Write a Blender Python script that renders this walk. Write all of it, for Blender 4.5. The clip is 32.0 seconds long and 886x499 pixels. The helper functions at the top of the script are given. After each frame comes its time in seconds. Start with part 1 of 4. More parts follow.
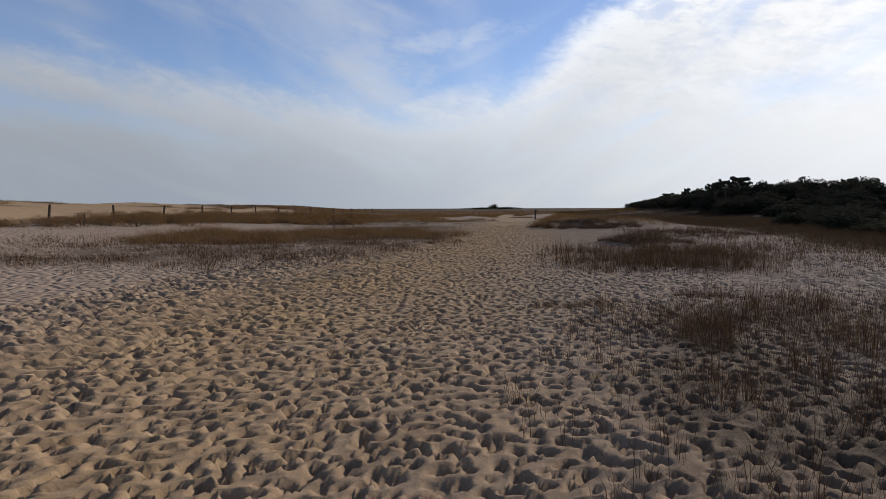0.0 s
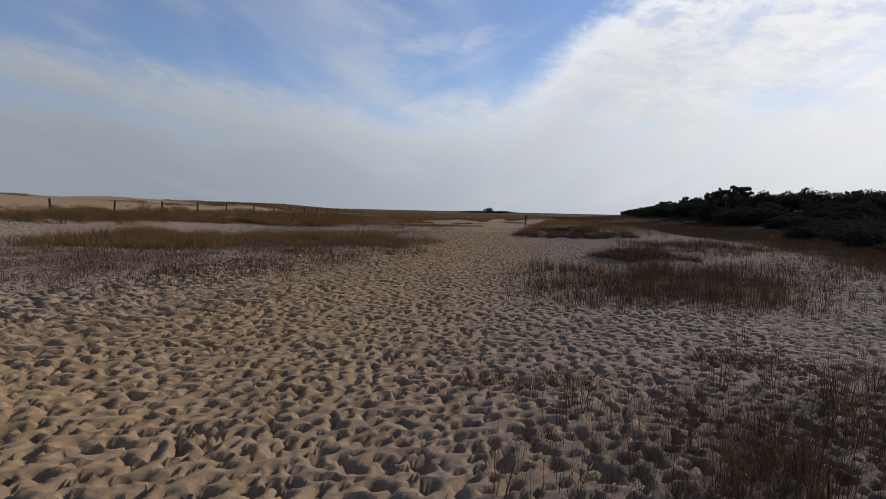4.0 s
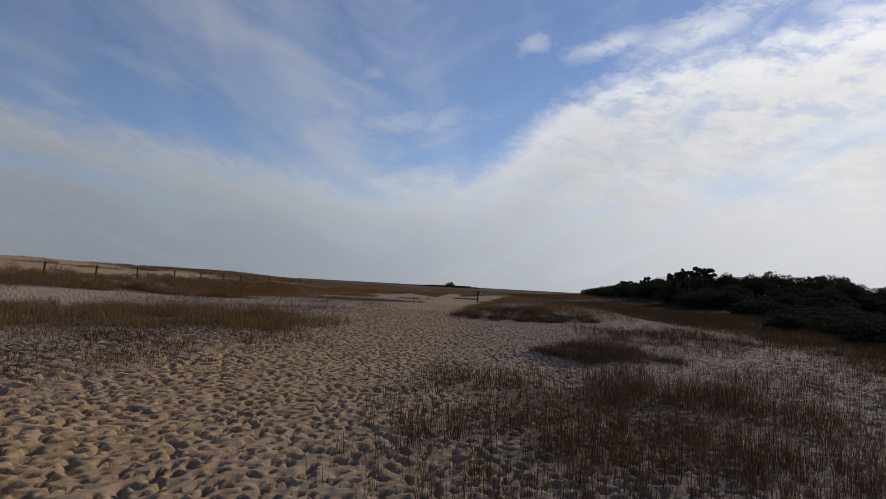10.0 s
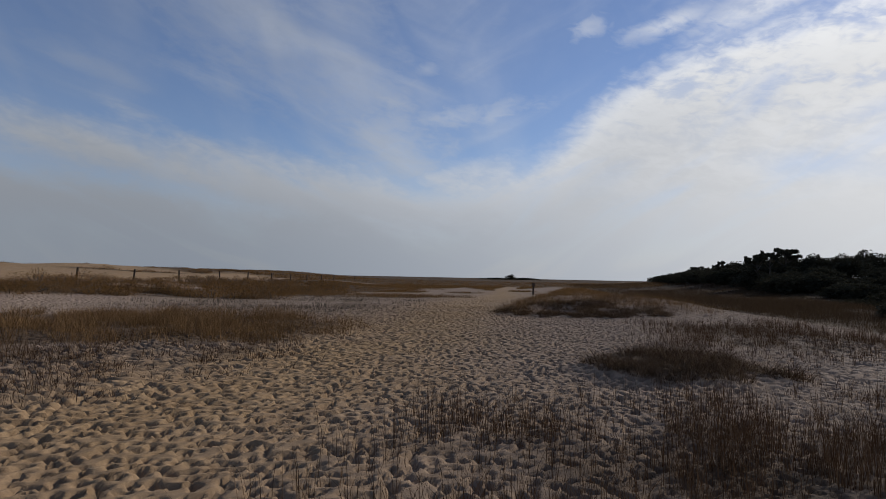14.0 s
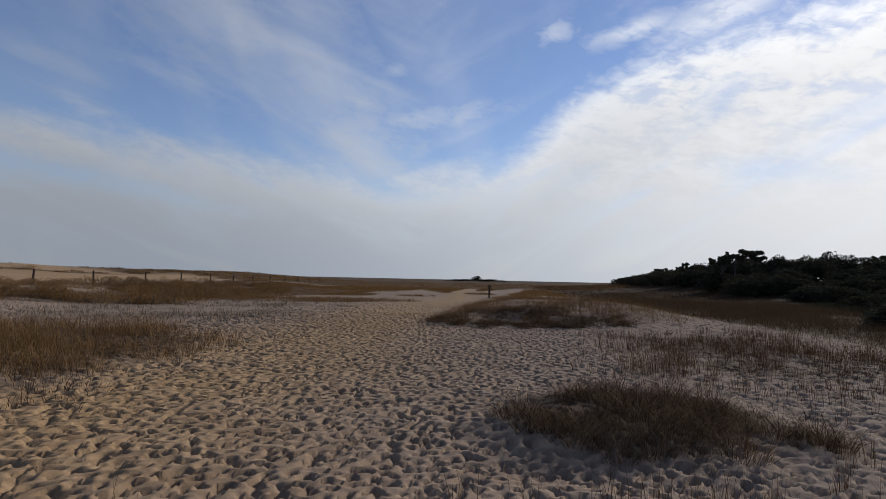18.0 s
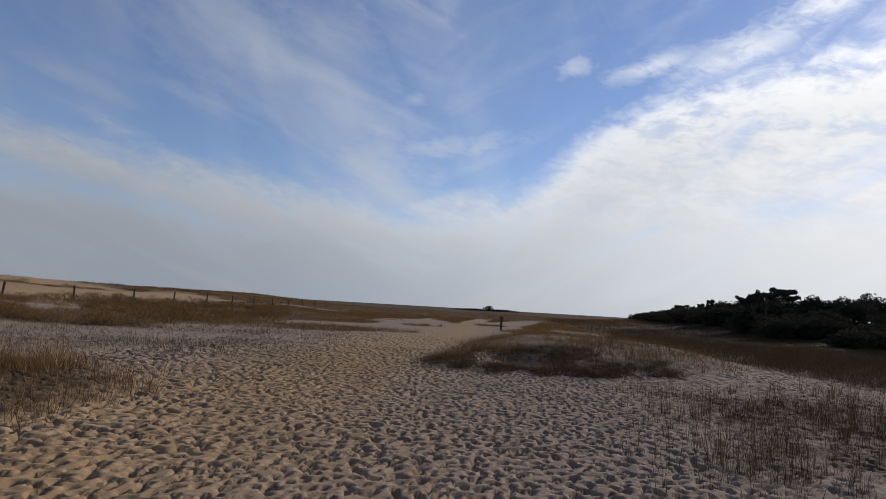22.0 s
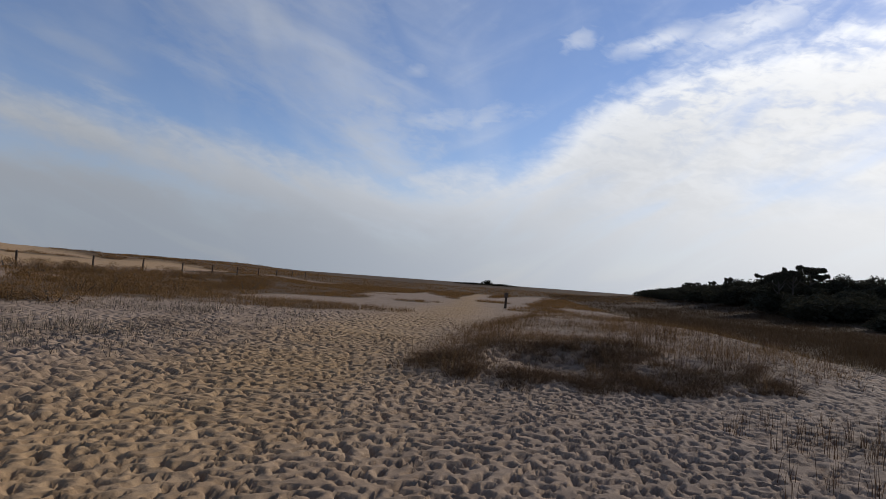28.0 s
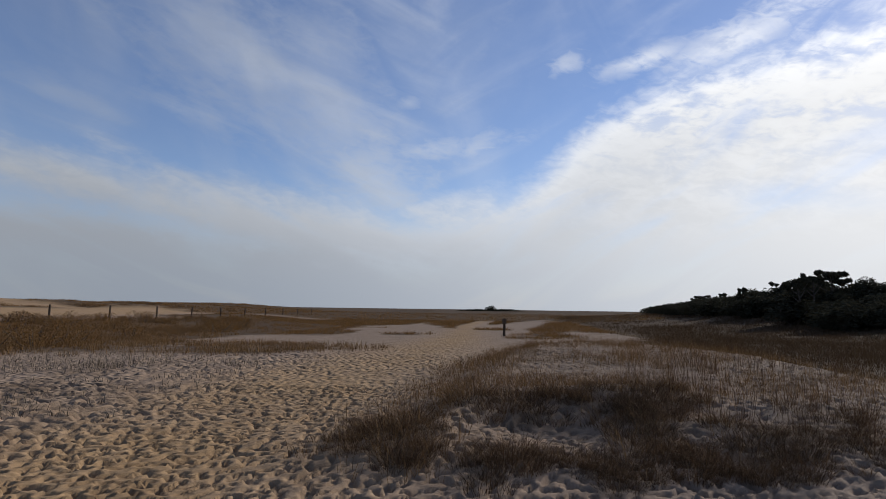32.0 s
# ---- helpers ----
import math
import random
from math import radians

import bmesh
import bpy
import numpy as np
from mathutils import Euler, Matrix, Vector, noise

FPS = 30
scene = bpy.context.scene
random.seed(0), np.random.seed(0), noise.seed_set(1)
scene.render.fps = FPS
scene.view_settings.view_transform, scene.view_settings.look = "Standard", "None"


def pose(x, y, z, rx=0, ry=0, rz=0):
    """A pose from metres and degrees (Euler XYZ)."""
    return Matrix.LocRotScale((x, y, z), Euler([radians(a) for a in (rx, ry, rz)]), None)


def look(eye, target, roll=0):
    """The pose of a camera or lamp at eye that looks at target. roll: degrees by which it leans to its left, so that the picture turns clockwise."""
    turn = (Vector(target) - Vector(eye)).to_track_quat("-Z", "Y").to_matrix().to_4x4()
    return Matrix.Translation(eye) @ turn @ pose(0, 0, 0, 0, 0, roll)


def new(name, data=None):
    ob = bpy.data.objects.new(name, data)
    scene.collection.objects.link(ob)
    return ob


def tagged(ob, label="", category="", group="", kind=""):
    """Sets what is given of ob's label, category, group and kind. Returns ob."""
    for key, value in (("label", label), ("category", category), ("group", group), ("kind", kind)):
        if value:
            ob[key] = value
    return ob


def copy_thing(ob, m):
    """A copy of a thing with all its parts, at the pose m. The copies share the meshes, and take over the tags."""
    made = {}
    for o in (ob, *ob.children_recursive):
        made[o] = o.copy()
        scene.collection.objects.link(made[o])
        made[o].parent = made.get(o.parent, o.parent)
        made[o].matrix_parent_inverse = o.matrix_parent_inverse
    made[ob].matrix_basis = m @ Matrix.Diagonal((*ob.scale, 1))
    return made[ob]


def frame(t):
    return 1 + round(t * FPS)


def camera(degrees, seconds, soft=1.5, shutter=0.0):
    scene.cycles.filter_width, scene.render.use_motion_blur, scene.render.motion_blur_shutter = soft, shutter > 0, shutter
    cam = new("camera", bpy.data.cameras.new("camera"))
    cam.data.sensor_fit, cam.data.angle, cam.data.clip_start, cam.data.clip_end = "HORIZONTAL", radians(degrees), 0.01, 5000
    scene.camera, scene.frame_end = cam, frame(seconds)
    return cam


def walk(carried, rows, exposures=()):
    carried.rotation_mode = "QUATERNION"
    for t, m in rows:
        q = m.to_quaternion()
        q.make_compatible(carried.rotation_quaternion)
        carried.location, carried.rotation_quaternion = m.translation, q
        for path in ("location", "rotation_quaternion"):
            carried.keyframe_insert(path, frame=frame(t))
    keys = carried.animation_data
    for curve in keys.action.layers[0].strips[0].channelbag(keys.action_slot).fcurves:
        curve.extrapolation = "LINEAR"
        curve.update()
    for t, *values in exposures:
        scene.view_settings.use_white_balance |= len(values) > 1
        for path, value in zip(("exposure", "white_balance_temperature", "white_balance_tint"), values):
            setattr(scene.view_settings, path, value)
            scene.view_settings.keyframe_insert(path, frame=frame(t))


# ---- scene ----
# ---------------------------------------------------------------- camera
cam = camera(73.25, 32.0, soft=0.45)
ROWS = [
    (0.0, 0.000, -0.000, 1.519, -0.00, -4.12, 0.20),
    (0.5, 0.097, 0.472, 1.545, 0.97, -4.26, -0.98),
    (1.0, 0.154, 1.061, 1.535, -0.80, -3.40, 1.18),
    (1.5, 0.326, 1.480, 1.567, -3.94, -2.28, -0.40),
    (2.0, 0.453, 1.860, 1.583, -1.85, -3.99, -1.73),
    (2.5, 0.570, 2.370, 1.577, -4.45, 0.77, 0.42),
    (3.0, 0.749, 2.747, 1.556, -7.14, 0.49, -0.32),
    (3.5, 0.915, 3.101, 1.584, -1.05, -3.73, -0.79),
    (5.5, 1.620, 4.510, 1.576, 0.18, -4.10, -1.67),
    (6.0, 1.786, 4.941, 1.604, -5.52, -4.37, -0.11),
    (6.5, 1.961, 5.416, 1.620, -6.38, -2.48, 1.14),
    (7.0, 2.108, 5.826, 1.621, -6.29, 1.03, -0.54),
    (7.5, 2.203, 6.270, 1.617, -9.54, 2.50, -1.70),
    (8.0, 2.289, 6.729, 1.604, -7.97, 3.46, -0.41),
    (8.5, 2.397, 7.199, 1.620, -5.11, 3.32, -2.00),
    (9.0, 2.491, 7.663, 1.618, -5.09, 4.05, -0.82),
    (9.5, 2.647, 8.150, 1.605, -5.75, 5.02, -0.91),
    (10.0, 2.792, 8.628, 1.624, -3.83, 3.30, -3.10),
    (10.5, 2.878, 9.078, 1.630, -4.24, 3.78, -0.34),
    (11.0, 2.981, 9.509, 1.628, -3.63, 4.73, 1.78),
    (11.5, 3.106, 9.922, 1.650, -0.43, 3.70, -0.63),
    (12.0, 3.213, 10.295, 1.637, -4.62, 5.29, 0.18),
    (12.5, 3.376, 10.651, 1.626, -0.37, 5.05, -0.78),
    (13.0, 3.546, 11.065, 1.636, 0.52, 2.62, -1.81),
    (13.5, 3.663, 11.484, 1.646, -2.21, 0.63, -1.01),
    (14.0, 3.746, 11.927, 1.621, 2.04, 2.48, -1.13),
    (14.5, 3.798, 12.507, 1.637, 2.12, 1.79, -1.75),
    (15.0, 3.894, 13.060, 1.640, -4.32, 2.79, 0.71),
    (15.5, 4.061, 13.538, 1.633, -2.20, 2.08, -0.19),
    (17.5, 4.919, 15.097, 1.619, -0.15, 0.62, -2.50),
    (18.0, 5.022, 15.570, 1.652, -1.04, 2.68, -1.24),
    (18.5, 5.088, 16.020, 1.686, 2.79, 4.32, -3.74),
    (19.0, 5.051, 16.435, 1.708, 2.63, 5.32, -3.60),
    (19.5, 5.095, 16.837, 1.700, 1.67, 5.28, -3.29),
    (20.0, 5.139, 17.242, 1.737, 3.51, 4.18, -3.39),
    (20.5, 5.085, 17.652, 1.732, 2.52, 5.01, -3.93),
    (21.0, 5.154, 18.050, 1.713, -0.43, 4.70, -2.73),
    (21.5, 5.249, 18.456, 1.717, 0.97, 5.01, -3.11),
    (22.0, 5.322, 18.856, 1.704, 0.10, 5.34, -3.30),
    (22.5, 5.464, 19.233, 1.721, -2.97, 4.89, -2.12),
    (23.0, 5.566, 19.585, 1.717, -0.90, 6.37, -4.27),
    (23.5, 5.573, 20.055, 1.718, 0.59, 5.97, -3.21),
    (24.0, 5.586, 20.421, 1.698, -0.48, 5.91, -2.87),
    (24.5, 5.597, 20.777, 1.721, 0.06, 6.94, -3.28),
    (25.0, 5.551, 21.206, 1.686, 1.20, 4.88, -4.28),
    (25.5, 5.566, 21.644, 1.697, -1.41, 2.22, -2.15),
    (27.5, 5.331, 23.380, 1.735, -0.77, 3.01, -2.85),
    (28.0, 5.367, 23.693, 1.726, -0.05, 2.82, -4.17),
    (28.5, 5.419, 24.140, 1.744, -2.78, 3.57, -4.12),
    (29.0, 5.501, 24.685, 1.747, -1.13, 3.83, -3.53),
    (29.5, 5.585, 25.060, 1.746, 1.11, 2.65, -3.90),
    (30.0, 5.638, 25.448, 1.759, 0.63, 3.50, -3.93),
    (30.5, 5.732, 25.853, 1.765, 1.11, 4.90, -1.60),
    (31.0, 5.761, 26.203, 1.759, 3.66, 3.78, -3.96),
    (31.5, 5.869, 26.615, 1.769, -0.22, 4.48, -0.22),
    (32.0, 6.127, 27.057, 1.752, 0.33, 5.52, -0.77),
]
EXPOSURES = [(0.0, 0.2), (2.0, 0.2), (2.5, 0.05), (3.0, 0.0), (5.5, 0.2), (6.0, 0.25), (7.0, 0.02), (7.5, -0.12), (8.0, -0.2), (9.0, -0.2), (12.0, -0.25), (13.0, -0.3), (14.0, -0.22), (15.0, -0.05), (18.0, 0.0), (32.0, 0.05)]
walk(cam, [(t, pose(x, y, z, 90 + pitch, roll, yaw)) for t, x, y, z, yaw, pitch, roll in ROWS], EXPOSURES)

# ---------------------------------------------------------------- light
SUN_AZ, SUN_EL = 54.0, 24.0          # degrees to the right of the y axis, degrees up
sun_dir = Vector((math.sin(radians(SUN_AZ)) * math.cos(radians(SUN_EL)), math.cos(radians(SUN_AZ)) * math.cos(radians(SUN_EL)), math.sin(radians(SUN_EL))))
sun = new("sun", bpy.data.lights.new("sun", "SUN"))
sun.data.energy, sun.data.angle, sun.data.color = 4.6, radians(0.8), (1.0, 0.93, 0.85)
sun.matrix_world = look(sun_dir * 100, (0, 0, 0))


class Nodes:
    """Short hand for wiring shader nodes."""

    def __init__(self, tree):
        self.tree = tree
        tree.nodes.clear()

    def make(self, kind, **values):
        node = self.tree.nodes.new(kind)
        for key, value in values.items():
            if key == "op":
                node.operation = value
            elif key == "blend":
                node.blend_type = value
            elif key == "data_type":
                node.data_type = value
            elif key == "attribute_name":
                node.attribute_name = value
        return node

    def link(self, a, b):
        self.tree.links.new(a, b)

    def put(self, socket, value):
        if isinstance(value, bpy.types.NodeSocket):
            self.link(value, socket)
        else:
            socket.default_value = value

    def math(self, op, a, b=0.0, c=0.0, clamp=False):
        node = self.make("ShaderNodeMath", op=op)
        node.use_clamp = clamp
        for i, value in enumerate((a, b, c)):
            self.put(node.inputs[i], value)
        return node.outputs[0]

    def span(self, value, low, high, to_low=0.0, to_high=1.0, smooth=True):
        node = self.make("ShaderNodeMapRange")
        node.interpolation_type = "SMOOTHSTEP" if smooth else "LINEAR"
        for i, v in enumerate((value, low, high, to_low, to_high)):
            self.put(node.inputs[i], v)
        return node.outputs[0]

    def noise(self, vector, scale, detail=4.0, rough=0.55, distortion=0.0):
        node = self.make("ShaderNodeTexNoise")
        self.link(vector, node.inputs["Vector"])
        for key, v in (("Scale", scale), ("Detail", detail), ("Roughness", rough), ("Distortion", distortion)):
            node.inputs[key].default_value = v
        return node.outputs[0]

    def ramp(self, value, stops):
        node = self.make("ShaderNodeValToRGB")
        self.link(value, node.inputs[0])
        band = node.color_ramp
        while len(band.elements) < len(stops):
            band.elements.new(0.5)
        for element, (place, colour) in zip(band.elements, stops):
            element.position = place
            element.color = (*colour, 1) if isinstance(colour, tuple) else (colour, colour, colour, 1)
        return node.outputs[0]

    def mix(self, factor, a, b, blend="MIX"):
        node = self.make("ShaderNodeMix", data_type="RGBA", blend=blend)
        self.put(node.inputs[0], factor)
        for i, v in ((6, a), (7, b)):
            self.put(node.inputs[i], (*v, 1) if isinstance(v, tuple) else v)
        return node.outputs[2]


# sky: clear blue above thin cirrus; a bright veil fills the lower sky and rises to the right
world = bpy.data.worlds.new("sky")
scene.world = world
world.use_nodes = True
n = Nodes(world.node_tree)
where = n.make("ShaderNodeTexCoord").outputs["Generated"]
axes = n.make("ShaderNodeSeparateXYZ")
n.link(where, axes.inputs[0])
az = n.math("MULTIPLY", n.math("ARCTAN2", axes.outputs[0], axes.outputs[1]), 57.2958)
el = n.math("MULTIPLY", n.math("ARCSINE", axes.outputs[2]), 57.2958)
# place on a high cloud layer overhead
deep = n.math("ADD", n.math("MAXIMUM", axes.outputs[2], 0.0), 0.34)
streak = n.make("ShaderNodeCombineXYZ")
n.link(n.math("MULTIPLY", n.math("DIVIDE", axes.outputs[0], deep), 2.2), streak.inputs[0])
n.link(n.math("MULTIPLY", n.math("DIVIDE", axes.outputs[1], deep), 1.1), streak.inputs[1])
soft_noise = n.noise(streak.outputs[0], 1.0, 3.0, 0.45, 0.3)
fine_noise = n.noise(streak.outputs[0], 3.0, 5.0, 0.52, 0.6)
puff = n.make("ShaderNodeCombineXYZ")
n.link(n.math("MULTIPLY", az, 0.14), puff.inputs[0])
n.link(n.math("ADD", n.math("MULTIPLY", el, 0.3), n.math("MULTIPLY", az, 0.03)), puff.inputs[1])
puff_noise = n.noise(puff.outputs[0], 1.5, 5.0, 0.55, 0.3)
wisp_noise = n.noise(puff.outputs[0], 4.6, 5.0, 0.52, 0.9)


def drawn_out(tilt, along, across, offset):
    """Cloud fibres drawn out along a slanting line of the sky."""
    c, s = math.cos(radians(tilt)), math.sin(radians(tilt))
    spot = n.make("ShaderNodeCombineXYZ")
    n.link(n.math("MULTIPLY", n.math("ADD", n.math("MULTIPLY", az, c), n.math("MULTIPLY", el, s)), along), spot.inputs[0])
    n.link(n.math("MULTIPLY", n.math("SUBTRACT", n.math("MULTIPLY", el, c), n.math("MULTIPLY", az, s)), across), spot.inputs[1])
    spot.inputs[2].default_value = offset
    return n.noise(spot.outputs[0], 1.0, 5.0, 0.5, 0.7)


fibres = n.mix(n.span(az, -7, 6), drawn_out(-19, 0.055, 0.23, 2.0), drawn_out(27, 0.07, 0.25, 7.0))
plume = drawn_out(-66, 0.06, 0.15, 4.0)
lifted = n.span(el, 4, 12)
unit = n.span(az, -100, 140, 0, 1, False)


def at_az(pairs):
    return [((a + 100) / 240, e / 40) for a, e in pairs]


edge = n.math("MULTIPLY", n.ramp(unit, at_az([(-100, 6), (-60, 11), (-38, 12.6), (-29, 12.4), (-18, 10.9), (-7.5, 9.4), (0, 10.4), (5, 11.4), (9, 13.0), (12.4, 16.2), (17, 19.4), (22, 21.4), (29, 22.6), (40, 23.5), (60, 30), (90, 22), (140, 6)])), 40.0)
wobble = n.math("ADD", n.math("MULTIPLY", n.math("SUBTRACT", fibres, 0.5), 5.0), n.math("ADD", n.math("MULTIPLY", n.math("SUBTRACT", soft_noise, 0.5), 3.0), n.math("ADD", n.math("MULTIPLY", n.math("SUBTRACT", puff_noise, 0.5), 3.2), n.math("MULTIPLY", n.math("SUBTRACT", wisp_noise, 0.5), 1.8))))
above = n.math("SUBTRACT", el, n.math("ADD", edge, wobble))
veil = n.span(above, -3.4, 2.0, 1.0, 0.0)
haze = n.span(n.math("ADD", n.math("MULTIPLY", soft_noise, 0.7), n.math("MULTIPLY", fine_noise, 0.3)), 0.36, 0.66, 0.03, 0.17)
haze = n.math("MULTIPLY", haze, n.span(az, -2, 12, 1.0, 0.5))
# cirrus: thin fibres over the blue, and a plume that rises through the middle
cirrus = n.math("ADD", n.span(fibres, 0.45, 0.72, 0.0, 0.26), n.span(plume, 0.45, 0.7, 0.0, 0.16))
cirrus = n.math("MULTIPLY", cirrus, n.span(az, -1, 7, 1.0, 0.35))


def patch_of_cloud(a0, e0, ra, re, tilt, strength, rag=2.0):
    c, s = math.cos(radians(tilt)), math.sin(radians(tilt))
    da, de = n.math("SUBTRACT", az, a0), n.math("SUBTRACT", el, e0)
    u = n.math("DIVIDE", n.math("ADD", n.math("MULTIPLY", da, c), n.math("MULTIPLY", de, s)), ra)
    v = n.math("DIVIDE", n.math("SUBTRACT", n.math("MULTIPLY", de, c), n.math("MULTIPLY", da, s)), re)
    r = n.math("SQRT", n.math("ADD", n.math("MULTIPLY", u, u), n.math("MULTIPLY", v, v)))
    r = n.math("ADD", r, n.math("MULTIPLY", n.math("SUBTRACT", n.math("ADD", n.math("MULTIPLY", puff_noise, 0.45), n.math("ADD", n.math("MULTIPLY", soft_noise, 0.25), n.math("MULTIPLY", wisp_noise, 0.3))), 0.5), rag))
    return n.span(r, -0.1, 1.5, strength, 0.0)


cover = n.math("MAXIMUM", veil, haze)
for a0, e0, ra, re, tilt, strength, rag in ((-6.8, 11.6, 6.5, 4.6, -60, 0.66, 3.0), (-2.0, 15.0, 7.0, 1.2, 8, 0.5, 4.4), (2.8, 15.5, 2.6, 1.1, 25, 0.5, 5.0), (-11.5, 20.0, 15.0, 6.0, -62, 0.36, 3.2),
                                           (-21.0, 22.0, 19.0, 5.0, -22, 0.32, 3.4), (-25.0, 16.7, 5.0, 1.0, -19, 0.26, 4.5), (-35.0, 17.0, 6.0, 1.6, -15, 0.3, 3.0), (11.6, 22.5, 1.5, 0.8, 10, 0.5, 6.0),
                                           (18.2, 22.2, 3.6, 0.8, 12, 0.75, 5.0), (26.5, 22.8, 5.0, 1.5, 16, 0.85, 5.0), (33.5, 25.6, 5.5, 1.4, 14, 0.85, 5.0), (-4.0, 19.2, 1.4, 0.7, 0, 0.4, 3.2), (3.4, 24.6, 6.0, 1.4, 50, 0.16, 4.0)):
    cover = n.math("MAXIMUM", cover, patch_of_cloud(a0, e0, ra, re, tilt, strength, rag))
cover = n.math("SUBTRACT", 1.0, n.math("MULTIPLY", n.math("SUBTRACT", 1.0, cover), n.math("SUBTRACT", 1.0, cirrus, clamp=True)))
cover = n.math("MULTIPLY", cover, n.math("SUBTRACT", 1.0, n.math("MULTIPLY", n.span(fibres, 0.30, 0.55, 0.40, 0.0), n.span(el, 3, 13, 0.3, 1.0))))
gaps = n.math("MULTIPLY", n.span(n.math("ADD", n.math("MULTIPLY", puff_noise, 0.75), n.math("MULTIPLY", wisp_noise, 0.25)), 0.36, 0.54, 0.5, 0.0), n.math("MULTIPLY", n.span(el, 10, 19), n.span(az, 8, 16)))
cover = n.math("MULTIPLY", cover, n.math("SUBTRACT", 1.0, gaps), clamp=True)
for a0, e0, ra, re, tilt, strength in ((-37.0, 8.4, 11.0, 1.6, -7, 0.55), (-24.0, 6.6, 10.0, 0.9, -9, 0.22), (30.0, 9.6, 6.0, 1.3, -6, 0.28), (36.0, 14.0, 5.0, 0.9, 10, 0.25)):
    cover = n.math("MULTIPLY", cover, n.math("SUBTRACT", 1.0, patch_of_cloud(a0, e0, ra, re, tilt, strength, 2.4)))
# brightness of the cloud by its angle from the sun
dot = n.make("ShaderNodeVectorMath", op="DOT_PRODUCT")
n.link(where, dot.inputs[0])
dot.inputs[1].default_value = tuple(sun_dir)
toward = n.math("POWER", n.math("MAXIMUM", dot.outputs["Value"], 0.0), 2.2)
glow = n.math("ADD", n.math("MULTIPLY", toward, 0.60), 0.35)
low = n.span(el, -1, 9, 0.94, 1.0)
glow = n.math("MULTIPLY", n.math("MULTIPLY", glow, low), n.math("MULTIPLY", n.math("ADD", 1.0, n.math("MULTIPLY", lifted, n.span(n.math("ADD", n.math("MULTIPLY", puff_noise, 0.6), n.math("MULTIPLY", wisp_noise, 0.4)), 0.35, 0.65, -0.05, 0.06))), n.span(above, -7.5, -0.5, 0.96, 1.16)))
tone = n.mix(n.span(el, 0, 9), (0.85, 0.962, 1.14), (0.917, 0.99, 1.11))
warm = n.mix(toward, tone, (1.0, 1.0, 1.005))
cloud = n.make("ShaderNodeBackground")
n.link(warm, cloud.inputs[0])
n.link(glow, cloud.inputs[1])
nishita = n.make("ShaderNodeTexSky")
nishita.sky_type = "NISHITA"
nishita.sun_disc = False
nishita.sun_elevation, nishita.sun_rotation = radians(SUN_EL), radians(SUN_AZ)
nishita.air_density, nishita.dust_density, nishita.ozone_density = 1.0, 0.2, 3.0
blue = n.make("ShaderNodeBackground")
n.link(n.mix(1.0, nishita.outputs[0], (0.95, 0.92, 1.05), "MULTIPLY"), blue.inputs[0])
blue.inputs[1].default_value = 0.105
both = n.make("ShaderNodeMixShader")
n.link(cover, both.inputs[0])
n.link(blue.outputs[0], both.inputs[1])
n.link(cloud.outputs[0], both.inputs[2])
n.link(both.outputs[0], n.make("ShaderNodeOutputWorld").inputs[0])


# ---------------------------------------------------------------- materials
def material(name, rough=0.9, specular=0.2):
    mat = bpy.data.materials.new(name)
    mat.use_nodes = True
    nodes = Nodes(mat.node_tree)
    shader = nodes.make("ShaderNodeBsdfPrincipled")
    shader.inputs["Roughness"].default_value = rough
    shader.inputs["Specular IOR Level"].default_value = specular
    nodes.link(shader.outputs[0], nodes.make("ShaderNodeOutputMaterial").inputs[0])
    return mat, nodes, shader


def bump(nodes, shader, height, strength, distance):
    node = nodes.make("ShaderNodeBump")
    nodes.link(height, node.inputs["Height"])
    node.inputs["Strength"].default_value, node.inputs["Distance"].default_value = strength, distance
    nodes.link(node.outputs[0], shader.inputs["Normal"])


def blade_material(name, stops, rough=0.95, glowing=0.14):
    """Dry plant fibre: colour varies from blade to blade, light comes through."""
    mat, nodes, shader = material(name, rough, 0.0)
    island = nodes.make("ShaderNodeNewGeometry").outputs["Random Per Island"]
    place = nodes.make("ShaderNodeTexCoord").outputs["Object"]
    tint = nodes.math("ADD", nodes.math("MULTIPLY", island, 0.75), nodes.math("MULTIPLY", nodes.noise(place, 0.9, 3), 0.5), clamp=True)
    colour = nodes.ramp(nodes.math("SUBTRACT", tint, 0.12), stops)
    nodes.link(colour, shader.inputs["Base Color"])
    through_leaf = nodes.make("ShaderNodeBsdfTranslucent")
    nodes.link(colour, through_leaf.inputs[0])
    blend = nodes.make("ShaderNodeMixShader")
    blend.inputs[0].default_value = glowing
    out = [x for x in mat.node_tree.nodes if x.type == "OUTPUT_MATERIAL"][0]
    nodes.link(shader.outputs[0], blend.inputs[1])
    nodes.link(through_leaf.outputs[0], blend.inputs[2])
    nodes.link(blend.outputs[0], out.inputs[0])
    return mat


STRAW = blade_material("straw", [(0.0, (0.058, 0.033, 0.016)), (0.5, (0.142, 0.083, 0.038)), (1.0, (0.265, 0.168, 0.084))], 0.95, 0.18)
STALK = blade_material("stalk", [(0.0, (0.036, 0.021, 0.013)), (0.5, (0.078, 0.045, 0.026)), (1.0, (0.145, 0.096, 0.058))])
GREY_GRASS = blade_material("grey_grass", [(0.0, (0.059, 0.045, 0.035)), (0.5, (0.119, 0.095, 0.07)), (1.0, (0.21, 0.175, 0.133))])
DARK_GRASS = blade_material("dark_grass", [(0.0, (0.040, 0.024, 0.014)), (0.5, (0.105, 0.064, 0.037)), (1.0, (0.25, 0.170, 0.105))])
